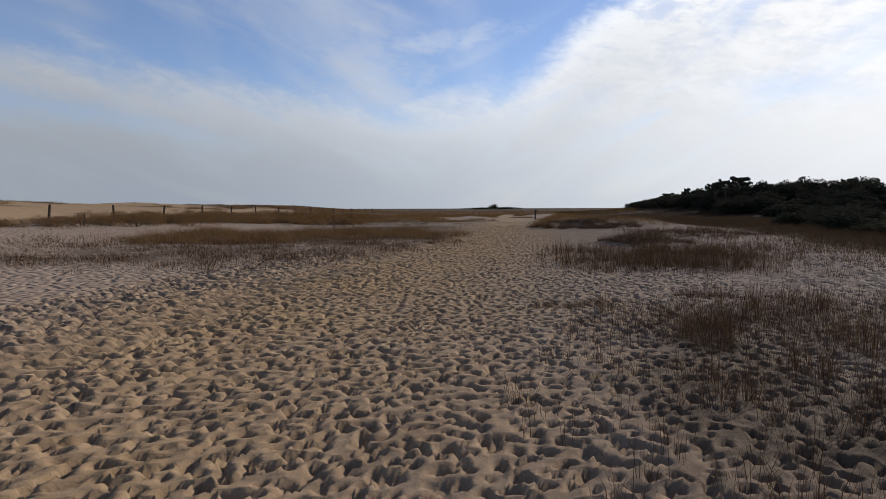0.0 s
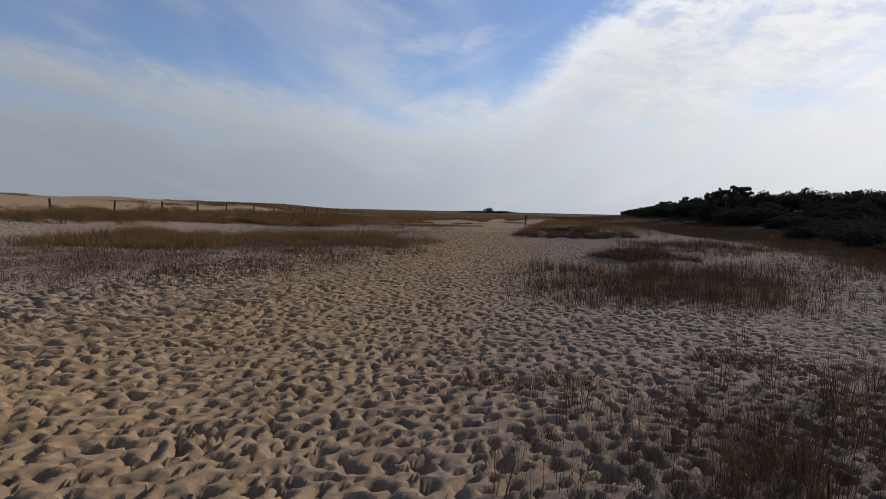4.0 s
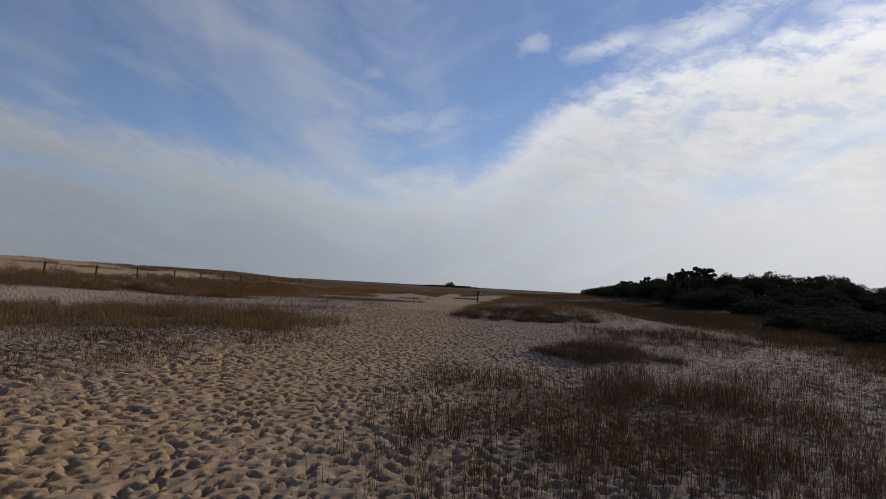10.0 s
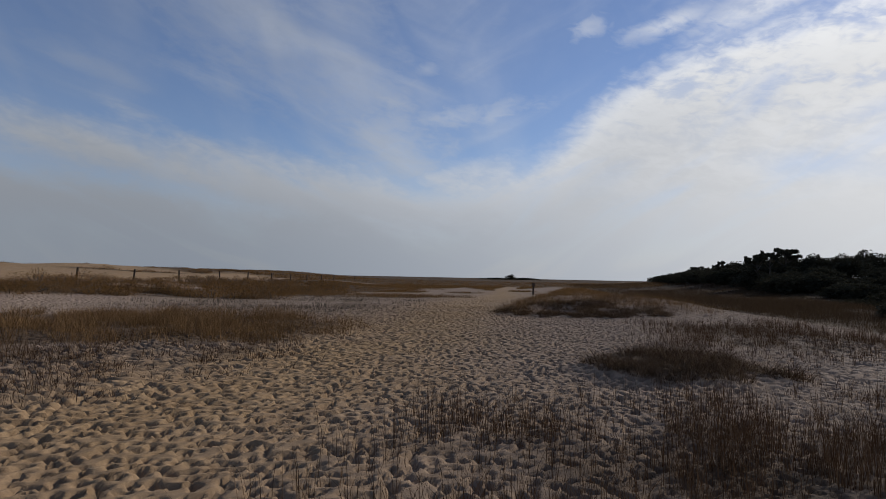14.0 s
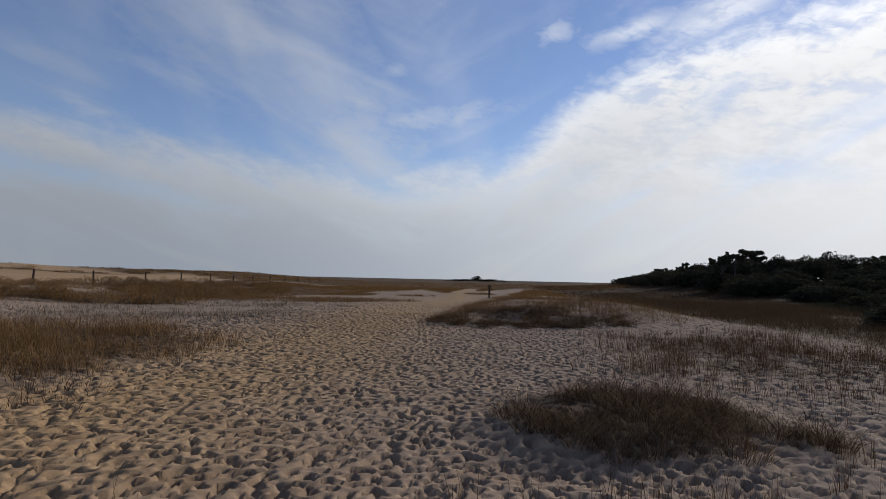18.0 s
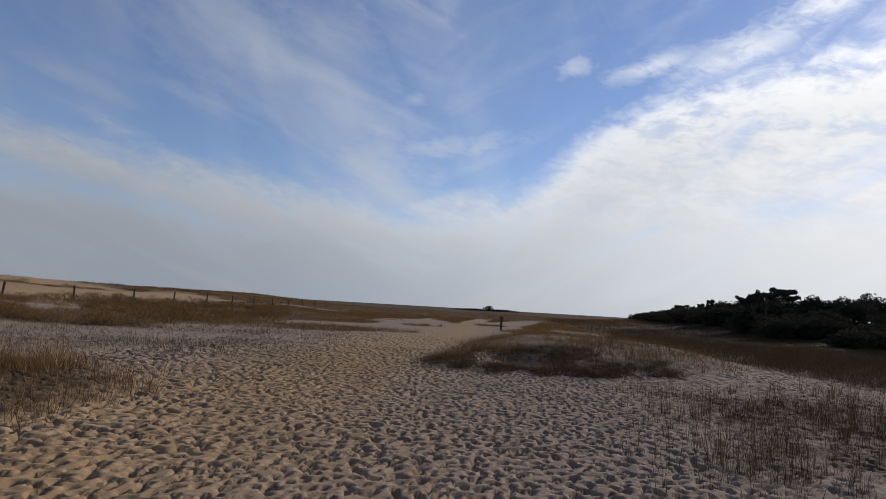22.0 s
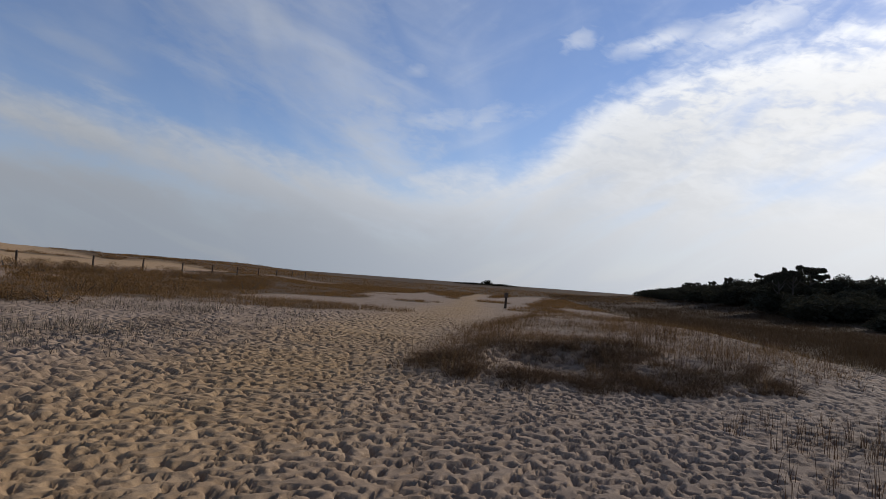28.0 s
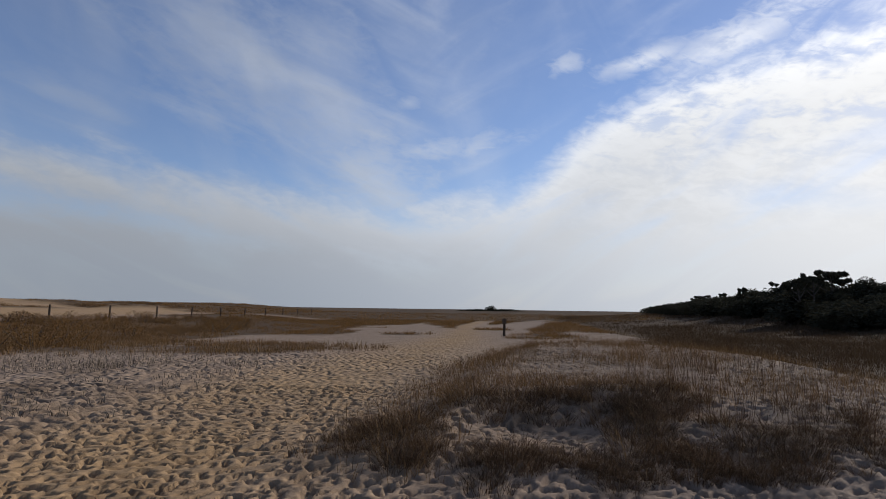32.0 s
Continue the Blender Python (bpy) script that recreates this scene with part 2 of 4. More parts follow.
SCRUB = blade_material("scrub", [(0.0, (0.050, 0.029, 0.014)), (0.5, (0.140, 0.078, 0.031)), (1.0, (0.275, 0.158, 0.064))], 0.95, 0.28)
TANGLE = blade_material("tangled_grass", [(0.0, (0.026, 0.017, 0.010)), (0.5, (0.072, 0.046, 0.029)), (1.0, (0.28, 0.205, 0.135))])
FIELD = blade_material("field_grass", [(0.0, (0.034, 0.022, 0.013)), (0.5, (0.072, 0.046, 0.026)), (1.0, (0.125, 0.082, 0.045))])
LEAF = blade_material("evergreen_leaf", [(0.0, (0.032, 0.031, 0.021)), (0.5, (0.047, 0.045, 0.030)), (1.0, (0.066, 0.060, 0.041))], 1.0, 0.1)

BRUSH = blade_material("dark_brush", [(0.0, (0.024, 0.023, 0.014)), (0.5, (0.042, 0.038, 0.023)), (1.0, (0.072, 0.060, 0.037))], 1.0, 0.08)
BARK, n, s = material("bark")
spot = n.make("ShaderNodeTexCoord").outputs["Object"]
n.link(n.ramp(n.noise(spot, 9, 6), [(0.3, (0.035, 0.028, 0.022)), (0.7, (0.12, 0.10, 0.08))]), s.inputs["Base Color"])
bump(n, s, n.noise(spot, 25, 5), 0.6, 0.02)

TIMBER, n, s = material("weathered_timber")
spot = n.make("ShaderNodeTexCoord").outputs["Object"]
grain = n.make("ShaderNodeMapping")
n.link(spot, grain.inputs[0])
grain.inputs["Scale"].default_value = (14, 14, 1.2)
lines = n.noise(grain.outputs[0], 3.0, 6, 0.6)
n.link(n.ramp(lines, [(0.3, (0.022, 0.016, 0.012)), (0.55, (0.05, 0.037, 0.028)), (0.8, (0.10, 0.078, 0.06))]), s.inputs["Base Color"])
bump(n, s, lines, 0.5, 0.01)

SIGN, n, s = material("sign_plate", 0.6, 0.3)
spot = n.make("ShaderNodeTexCoord").outputs["Object"]
n.link(n.ramp(n.noise(spot, 12, 4), [(0.3, (0.05, 0.032, 0.022)), (0.8, (0.09, 0.06, 0.04))]), s.inputs["Base Color"])

WATER, n, s = material("pond_water", 0.26, 0.5)
s.inputs["Base Color"].default_value = (0.02, 0.025, 0.022, 1)
spot = n.make("ShaderNodeTexCoord").outputs["Object"]
bump(n, s, n.noise(spot, 3.0, 4), 0.3, 0.05)

SAND, n, s = material("sand", 0.95, 0.05)
s.inputs["Diffuse Roughness"].default_value = 0.35
spot = n.make("ShaderNodeTexCoord").outputs["Object"]
trodden = n.make("ShaderNodeAttribute", attribute_name="trodden").outputs["Fac"]
litter = n.make("ShaderNodeAttribute", attribute_name="litter").outputs["Fac"]
broad = n.noise(spot, 0.35, 5)
medium = n.noise(spot, 2.2, 6, 0.6)
grains = n.noise(spot, 60, 4, 0.7)
pale = n.ramp(medium, [(0.25, (0.200, 0.146, 0.107)), (0.75, (0.300, 0.226, 0.169))])
gold = n.ramp(medium, [(0.25, (0.242, 0.155, 0.082)), (0.75, (0.352, 0.240, 0.134))])
dry = n.mix(n.math("MULTIPLY", trodden, n.span(broad, 0.3, 0.6, 0.7, 1.0), clamp=True), pale, gold)
dry = n.mix(n.span(grains, 0.35, 0.7, 0.0, 0.25), dry, (0.12, 0.09, 0.065))
# fallen stems and dry roots between the tufts; the colour also carries some stalk shade
twigs = n.make("ShaderNodeTexVoronoi")
twigs.feature = "DISTANCE_TO_EDGE"
n.link(n.mix(0.4, spot, n.make("ShaderNodeTexNoise").outputs[1]), twigs.inputs["Vector"])
twigs.inputs["Scale"].default_value = 9.0
mulch_shade = n.ramp(n.noise(spot, 5, 6, 0.65), [(0.3, (0.042, 0.028, 0.017)), (0.7, (0.108, 0.073, 0.046))])
amount = n.span(n.math("ADD", litter, n.math("MULTIPLY", n.math("SUBTRACT", n.noise(spot, 1.3, 6, 0.65), 0.5), 0.9)), 0.2, 0.85, 0.0, 0.97)
n.link(n.mix(amount, dry, mulch_shade), s.inputs["Base Color"])
dents = n.make("ShaderNodeTexVoronoi")
dents.feature = "SMOOTH_F1"
n.link(spot, dents.inputs["Vector"])
dents.inputs["Scale"].default_value = 7.0
coarse = n.make("ShaderNodeAttribute", attribute_name="coarse").outputs["Fac"]
height = n.math("ADD", n.math("MULTIPLY", n.span(dents.outputs["Distance"], 0.05, 0.55), n.span(coarse, 0, 1, 0.02, 0.13)), n.math("MULTIPLY", grains, 0.004))
height = n.math("ADD", height, n.math("ADD", n.math("MULTIPLY", medium, 0.02), n.math("MULTIPLY", n.noise(spot, 16, 6, 0.7), 0.022)))
bump(n, s, height, 0.5, 1.0)


# ---------------------------------------------------------------- terrain
def lattice(x, y, seed):
    """Smooth value noise between 0 and 1."""
    x, y = np.asarray(x, float), np.asarray(y, float)
    ix, iy = np.floor(x).astype(np.int64), np.floor(y).astype(np.int64)
    fx, fy = x - ix, y - iy
    fx, fy = fx * fx * (3 - 2 * fx), fy * fy * (3 - 2 * fy)

    def h(a, b):
        k = (a * 374761393 + b * 668265263 + seed * 1442695041) & 0xFFFFFFFF
        k = ((k ^ (k >> 13)) * 1274126177) & 0xFFFFFFFF
        return ((k ^ (k >> 16)) & 0xFFFF) / 65535.0

    return (h(ix, iy) * (1 - fx) + h(ix + 1, iy) * fx) * (1 - fy) + (h(ix, iy + 1) * (1 - fx) + h(ix + 1, iy + 1) * fx) * fy


def fractal(x, y, seed, octaves=3):
    total, size = 0, 0
    for k in range(octaves):
        total = total + lattice(x * 2 ** k, y * 2 ** k, seed + k) * 0.5 ** k
        size += 0.5 ** k
    return total / size


def inside(x, y, polygon, soft):
    """1 inside the polygon, 0 outside, with a soft rim of that many metres."""
    x, y = np.asarray(x, float), np.asarray(y, float)
    near, odd = np.full(x.shape, 1e9), np.zeros(x.shape, bool)
    for (x0, y0), (x1, y1) in zip(polygon, polygon[1:] + polygon[:1]):
        dx, dy = x1 - x0, y1 - y0
        k = np.clip(((x - x0) * dx + (y - y0) * dy) / (dx * dx + dy * dy), 0, 1)
        near = np.minimum(near, np.hypot(x - x0 - k * dx, y - y0 - k * dy))
        cross = (y0 > y) != (y1 > y)
        odd ^= cross & (x < x0 + (y - y0) * dx / (dy if dy else 1e-9))
    d = np.where(odd, near, -near)
    return np.clip(d / soft + 0.5, 0, 1)


def ease(v, low, high):
    k = np.clip((np.asarray(v, float) - low) / (high - low), 0, 1)
    return k * k * (3 - 2 * k)


# stretches of plants: outline, rim
LEFT_STRIP = [(-11, 20), (-6, 21.6), (-2.8, 23.4), (0.0, 24.2), (0.7, 26.2), (0.2, 28.4), (-2.2, 30.4), (-6, 29.5), (-11, 28)]
LEFT_SPARSE = [(-13, 13), (-6, 13.0), (-2.6, 16.4), (-0.6, 20), (0.2, 23), (-2.5, 24), (-6, 22), (-13, 21)]
SECOND_STRIP = [(-9, 41), (-4, 43.5), (1, 44.2), (3.6, 47.2), (1, 50), (-4, 51), (-9, 52)]
LEFT_BELT = [(-40, 14), (-16, 22), (-13.5, 35), (-10.5, 38.5), (-7.2, 39.4), (-4.8, 39.6), (-5.4, 47), (-3.0, 60), (-1.5, 75), (-16, 90), (-30, 90), (-22, 40), (-40, 30)]
NEAR_RIGHT = [(0.9, 2.0), (0.9, 5.2), (1.7, 6.0), (1.9, 8.0), (3.4, 8.9), (6.5, 9.2), (8, 6), (6, 2)]
STALK_FIELD = [(3.3, 13.6), (4.8, 13.0), (6.4, 13.2), (7.8, 15.0), (9.6, 17.8), (9.0, 19.6), (6.4, 18.4), (4.0, 17.8)]
SIDE_FIELD = [(8.4, 25.0), (11.5, 23.5), (14.5, 26), (13.5, 31.5), (9.6, 30.6)]
FAR_RIGHT_STALKS = [(10.5, 20.0), (13, 17.5), (17, 21), (17.5, 25), (13, 22.6)]
BUSH = [(5.9, 21.7), (6.3, 20.7), (7.4, 20.4), (8.7, 21.4), (8.4, 22.9), (7.0, 23.2), (6.0, 22.8)]
LEFT_FLAT = [(-9, 30.5), (-1, 31.5), (1.2, 36), (0.8, 42), (-4, 43), (-9, 38)]
MOUND = [(4.9, 33.0), (6.4, 32.5), (8.2, 32.6), (9.8, 32.4), (10.9, 32.7), (12.6, 34.2), (14.6, 37.5), (15.0, 42.5), (13.4, 46.8), (11, 49.5), (8.2, 47), (6.2, 40)]
RIGHT_FIELD = [(15.2, 41), (14.8, 48), (15, 54), (17.8, 58), (17.5, 66), (21.5, 107), (30, 160), (46, 130), (60, 60), (60, 10), (13.2, 10), (12.9, 17), (13.3, 20.5), (15.0, 26), (16.0, 32), (15.5, 37)]
BARE = [[(9.8, 62), (13.4, 76), (20.6, 109), (18.4, 109), (13, 92), (8.6, 77), (8.3, 68.5)], [(13.2, 56.5), (15.5, 58.5), (15.2, 72), (14.2, 66)],
        [(-0.6, 55), (0.6, 63), (-1.2, 75), (3, 82), (3.9, 92), (5.5, 76), (8, 70), (7, 60), (5, 53), (1, 51.5)], [(7.6, 47.5), (11, 51.5), (14.6, 54), (13, 56), (8.6, 55.6), (7, 53)]]
ISLANDS = ((3.7, 62.3, 1.8, 1.5), (9.5, 71.0, 1.5, 2.2), (10.6, 57.8, 2.1, 1.6), (12.3, 62.5, 1.4, 4.0), (0.3, 72.0, 1.8, 0.9), (-2.4, 68.0, 1.2, 1.0))
BRUSHLAND = [(17.5, 14), (17.5, 22), (18.5, 27), (23.5, 36), (29, 52), (31, 66), (90, 75), (90, 14)]


def path_middle(y):
    return np.interp(y, [-10, 0, 10, 20, 30, 40, 50, 60, 80, 140], [-3.6, -2.4, -1.1, 1.7, 3.3, 4.6, 6.4, 7.6, 8.4, 16])


def path_half(y):
    return np.interp(y, [-10, 0, 10, 20, 30, 40, 50, 60, 90, 140], [4.2, 3.9, 3.4, 2.9, 2.5, 2.1, 1.8, 1.3, 0.9, 0.8])


RIDGE = [(49, 152), (46, 120), (41, 90), (41, 79), (47, 76), (53, 75), (62, 72), (90, 78)]
RIDGE_TOP = [2.3, 3.2, 4.1, 4.6, 5.1, 4.9, 3.3, 2.0]


def ridge(x, y):
    """Distance to the crest of the thicket and the crest's height there."""
    x, y = np.asarray(x, float), np.asarray(y, float)
    near, top = np.full(x.shape, 1e9), np.zeros(x.shape)
    for (x0, y0), (x1, y1), a, b in zip(RIDGE, RIDGE[1:], RIDGE_TOP, RIDGE_TOP[1:]):
        dx, dy = x1 - x0, y1 - y0
        k = np.clip(((x - x0) * dx + (y - y0) * dy) / (dx * dx + dy * dy), 0, 1)
        d = np.hypot(x - x0 - k * dx, y - y0 - k * dy)
        top = np.where(d < near, a + (b - a) * k, top)
        near = np.minimum(near, d)
    return near, top


POND = (39.2, 42.4, 4.6, 6.5)


def ground_z(x, y):
    x, y = np.asarray(x, float), np.asarray(y, float)
    z = np.interp(y, [-5000, -60, 0, 45, 62, 120, 400, 5000], [-3, -0.4, 0, 0.36, 0.16, 0.1, -0.4, -15])
    z = z + 0.10 * (fractal(x * 0.22, y * 0.22, 3) - 0.5) * ease(np.abs(x - 3), 2, 8)
    # the ground climbs to the fence and the dunes behind it
    side = -x
    z = z + 0.55 * ease(side, 7, 19) * ease(220 - y, 0, 100)
    z = z + 0.42 * ease(side, 20, 27) * (1 - ease(y, 120, 300))
    dune = ease(side, 24, 46) * (1 - 0.8 * ease(side, 58, 130)) * ease(y, -60, 10) * (1 - ease(y, 120, 420))
    z = z + dune * (0.14 + 1.55 * fractal(x * 0.045, y * 0.03, 11, 4)) * (1.6 - 0.6 * ease(y, 40, 110))
    z = z + 1.0 * ease(side, 23, 34) * (fractal(x * 0.16, y * 0.11, 17, 4) - 0.42) * (1 - ease(np.hypot(x, y), 150, 400))
    # hill under the thicket
    d, top = ridge(x, y)
    z = z + 0.42 * top * np.exp(-(d / 11.0) ** 2)
    # mounds that the plants hold together, each with a hollow blown out on its near side
    grown = inside(x, y, MOUND, 2.2)
    z = z + 0.30 * grown * grown
    z = z - 0.24 * np.exp(-((x - 7.3) / 0.9) ** 2 - ((y - 33.8) / 0.55) ** 2) - 0.12 * np.exp(-((x - 9.6) / 0.7) ** 2 - ((y - 34.2) / 0.5) ** 2)
    z = z + 0.16 * np.exp(-((x - 8.4) / 1.3) ** 2 - ((y - 35.2) / 0.7) ** 2)
    grown = inside(x, y, BUSH, 1.2)
    z = z + 0.16 * grown - 0.10 * np.exp(-((x - 6.2) / 0.8) ** 2 - ((y - 20.4) / 0.4) ** 2)
    z = z + 0.07 * inside(x, y, LEFT_STRIP, 2.0) + 0.06 * inside(x, y, NEAR_RIGHT, 1.5) * fractal(x * 0.9, y * 0.9, 5)
    # pond basin
    px, py, rx, ry = POND
    z = z - 0.75 * (1 - ease(np.hypot((x - px) / rx, (y - py) / ry), 0.75, 1.2))
    return z


def plants(x, y):
    """How densely the ground is overgrown, 0 to 1."""
    x, y = np.asarray(x, float), np.asarray(y, float)
    wild = fractal(x * 0.35, y * 0.35, 23, 4)
    out = np.zeros(x.shape)
    # NEAR_RIGHT and STALK_FIELD: litter plus some shade of the stalks, put into the colour
    for polygon, rim, amount in ((LEFT_STRIP, 1.6, 1.0), (LEFT_SPARSE, 4.5, 0.55), (SECOND_STRIP, 2.0, 0.7), (NEAR_RIGHT, 1.6, 0.52), (STALK_FIELD, 4.0, 0.62), (SIDE_FIELD, 2.6, 0.6), (LEFT_FLAT, 3.0, 0.38),
                                 (FAR_RIGHT_STALKS, 2.0, 0.4), (BUSH, 1.0, 0.7), (MOUND, 1.6, 0.42), (RIGHT_FIELD, 2.0, 1.6)):
        out = np.maximum(out, inside(x, y, polygon, rim) * amount)
    tufted = ease(fractal(x * 0.28, y * 0.2, 29, 4), 0.36, 0.48)
    out = np.maximum(out, inside(x, y, LEFT_BELT, 3.0) * (0.1 + 0.8 * tufted) * (1 - ease(-x, 21, 23)))
    far = ease(y, 50, 66) * (1 - np.exp(-((x - path_middle(y)) / (path_half(y) * 1.25)) ** 4))
    far = far * (1 - 0.7 * ease(-x, 21, 26))
    patchy = fractal(x * 0.07, y * 0.10, 41, 4)
    out = np.maximum(out, far * (0.25 + 0.75 * ease(patchy, 0.36, 0.5)))
    out = np.maximum(out, 1.0 * ease(-x, 27, 33) * ease(fractal(x * 0.12, y * 0.07, 51, 4), 0.49, 0.57))
    out = out * (0.55 + 0.9 * wild)
    strip = ease(-x + 0.065 * y, 20.4, 22) * (1 - ease(-x, 24, 28))
    out = out * (1 - 0.97 * strip * ease(fractal(x * 0.22, y * 0.12, 61), 0.34, 0.48))
    out = np.maximum(out, 0.95 * ease(y, 86, 112))
    wander = 2.4 * (fractal(x * 0.5, y * 0.22, 91, 3) - 0.5)
    for polygon in BARE:
        out = out * (1 - 0.86 * inside(x + wander, y + 2 * wander, polygon, 1.8))
    for ix, iy, rx, ry in ISLANDS:
        out = np.maximum(out, 0.9 * (1 - ease(np.hypot((x - ix) / rx, (y - iy) / ry) + 0.5 * (wild - 0.5), 0.7, 1.1)))
    d, top = ridge(x, y)
    out = np.maximum(out, np.maximum(np.exp(-(d / 22.0) ** 4), inside(x, y, BRUSHLAND, 3.0)))
    return np.clip(out, 0, 1)


def axis(stops):
    """Grid lines: (from, to, step) pieces, with steps widening outside."""
    out = []
    for low_end, high_end, step in stops:
        out.append(np.arange(low_end, high_end - step * 0.4, step))
    return np.concatenate(out + [np.array([stops[-1][1]])])


xs = axis([(-5000, -1000, 400), (-1000, -200, 50), (-200, -80, 6), (-80, -30, 1.0), (-30, -9, 0.5), (-9, -5, 0.07), (-5, -2.6, 0.035), (-2.6, 2.6, 0.027), (2.6, 4.6, 0.04), (4.6, 7, 0.048), (7, 10, 0.075), (10, 14, 0.2), (14, 60, 0.8), (60, 110, 2.0), (110, 300, 15), (300, 1000, 70), (1000, 5000, 400)])
ys = axis([(-5000, -500, 500), (-500, -60, 40), (-60, -6, 3), (-6, 1.5, 0.3), (1.5, 38, 0.030), (38, 50, 0.09), (50, 100, 0.6), (100, 180, 2.0), (180, 500, 8), (500, 1500, 80), (1500, 5000, 400)])


def slant(y):
    """The grid leans along with the walk, so that its fine columns stay beside it."""
    return np.interp(y, [0, 27, 40], [0.3, 6.0, 7.0])


gx, gy = np.meshgrid(xs, ys)
gx = gx + slant(gy)


def thinned(lines):
    """Every fourth grid line, and for all lines the place between two of those."""
    few = np.concatenate([lines[:-1:4], lines[-1:]])
    k = np.clip(np.searchsorted(few, lines, "right") - 1, 0, len(few) - 2)
    return few, k, (lines - few[k]) / (few[k + 1] - few[k])


xf, xk, xw = thinned(xs)
yf, yk, yw = thinned(ys)


def over_grid(function):
    fx_, fy_ = np.meshgrid(xf, yf)
    coarse = function(fx_ + slant(fy_), fy_)
    rows_ = coarse[yk] * (1 - yw)[:, None] + coarse[yk + 1] * yw[:, None]
    return rows_[:, xk] * (1 - xw) + rows_[:, xk + 1] * xw


gz = over_grid(ground_z)
grown = over_grid(plants)
rng = np.random.default_rng(7)

# footprints: every one a dent with a pushed-up rim
marks = np.zeros_like(gz)


def tread(cx, cy, turn, length, width, depth):
    reach = length * 1.8
    reach_x, u = reach * 1.3, cx - float(slant(cy))
    i0, i1 = np.searchsorted(xs, (u - reach_x, u + reach_x))
    j0, j1 = np.searchsorted(ys, (cy - reach, cy + reach))
    if i1 - i0 < 3 or j1 - j0 < 3:
        return
    dx, dy = gx[j0:j1, i0:i1] - cx, gy[j0:j1, i0:i1] - cy
    c, s_ = math.cos(turn), math.sin(turn)
    u, v = (dx * c + dy * s_) / length, (dy * c - dx * s_) / width
    q, around = np.sqrt(u * u + v * v), np.arctan2(v, u)
    q = q * (1 + 0.16 * np.cos(2 * around + 7 * cx) + 0.13 * np.cos(3 * around + 11 * cy) + 0.07 * np.cos(5 * around + 5 * cx))
    wall = np.clip((1.1 - q) / 0.42, 0, 1)
    bowl = -depth * wall * wall * (3 - 2 * wall) * (1 + 0.3 * u) + 0.14 * depth * np.exp(-((q - 1.22) / 0.2) ** 2)
    block = marks[j0:j1, i0:i1]
    marks[j0:j1, i0:i1] = np.where(q < 0.95, np.minimum(block * 0.4, 0.0) + bowl, block + bowl)


STEP = 0.118
cells = np.stack(np.meshgrid(np.arange(-8.5, 9, STEP), np.arange(1.5, 44, STEP)), -1).reshape(-1, 2)
cells[:, 0] += slant(cells[:, 1])
cells = cells + rng.uniform(-0.062, 0.062, cells.shape)
rng.shuffle(cells)
fx, fy = cells[:, 0], cells[:, 1]
from_path = np.abs(fx - path_middle(fy)) / (path_half(fy) + 1.6)
chance = np.clip(1.05 * np.exp(-np.clip(from_path - 0.9, 0, 9) ** 2 * 0.4), 0.55, 1) * (1 - 0.3 * plants(fx, fy))
for cx, cy, keep, away in zip(fx, fy, chance, from_path):
    if rng.uniform() < keep:
        size = rng.uniform(0.65, 1.3) * (1 + 0.4 * float(ease(abs(cx - float(slant(cy))), 3, 6)))
        tread(cx, cy, math.pi / 2 - 0.2 + rng.normal(0, 0.6) + (math.pi if rng.uniform() < 0.5 else 0), 0.050 * size, 0.043 * size * rng.uniform(0.8, 1.15), rng.uniform(0.036, 0.069) * (1.0 if away < 1.3 else 0.75))
fine = ease(gx - slant(gy), -8, -6) * (1 - ease(gx - slant(gy), 6, 9)) * ease(gy, 0, 2) * (1 - ease(gy, 44, 50))
gz = gz + marks + fine * (0.05 * (fractal(gx * 1.4, gy * 1.4, 71, 2) - 0.5) + 0.020 * (fractal(gx * 6.5, gy * 6.5, 75, 2) - 0.5) + 0.016 * (fractal(gx * 13, gy * 13, 78, 2) - 0.5))
trodden = np.exp(-((gx - path_middle(gy) + 0.6) / (path_half(gy) * 0.95)) ** 2 * 0.8)
trodden = trodden * (0.9 + 0.1 * ease(gy, 5, 11))
trodden = np.maximum(trodden, 0.95 * ease(-gx, 19, 23))


def raw_mesh(name, verts, quads=None, tris=None):
    """A mesh straight from arrays."""
    mesh = bpy.data.meshes.new(name)
    quads = np.zeros((0, 4), np.int32) if quads is None else quads
    tris = np.zeros((0, 3), np.int32) if tris is None else tris
    mesh.vertices.add(len(verts))
    mesh.vertices.foreach_set("co", np.asarray(verts, np.float32).ravel())
    loops = np.concatenate([quads.ravel(), tris.ravel()]).astype(np.int32)
    mesh.loops.add(len(loops))
    mesh.loops.foreach_set("vertex_index", loops)
    starts = np.concatenate([np.arange(len(quads)) * 4, len(quads) * 4 + np.arange(len(tris)) * 3]).astype(np.int32)
    mesh.polygons.add(len(starts))
    mesh.polygons.foreach_set("loop_start", starts)
    mesh.update(calc_edges=True)
    return mesh


rows_n, cols_n = gx.shape
index = np.arange(rows_n * cols_n).reshape(rows_n, cols_n)
quads = np.stack([index[:-1, :-1], index[:-1, 1:], index[1:, 1:], index[1:, :-1]], -1).reshape(-1, 4)
mesh = raw_mesh("ground", np.stack([gx, gy, gz], -1).reshape(-1, 3), quads)
mesh.polygons.foreach_set("use_smooth", np.ones(len(mesh.polygons), bool))
off = gx - slant(gy)
coarse = np.maximum(ease(gy, 36, 42) * (1 - ease(gy, 60, 90)), np.maximum(ease(-off, 5, 8) * (1 - ease(-gx, 15, 20)), ease(off, 4.6, 8)))
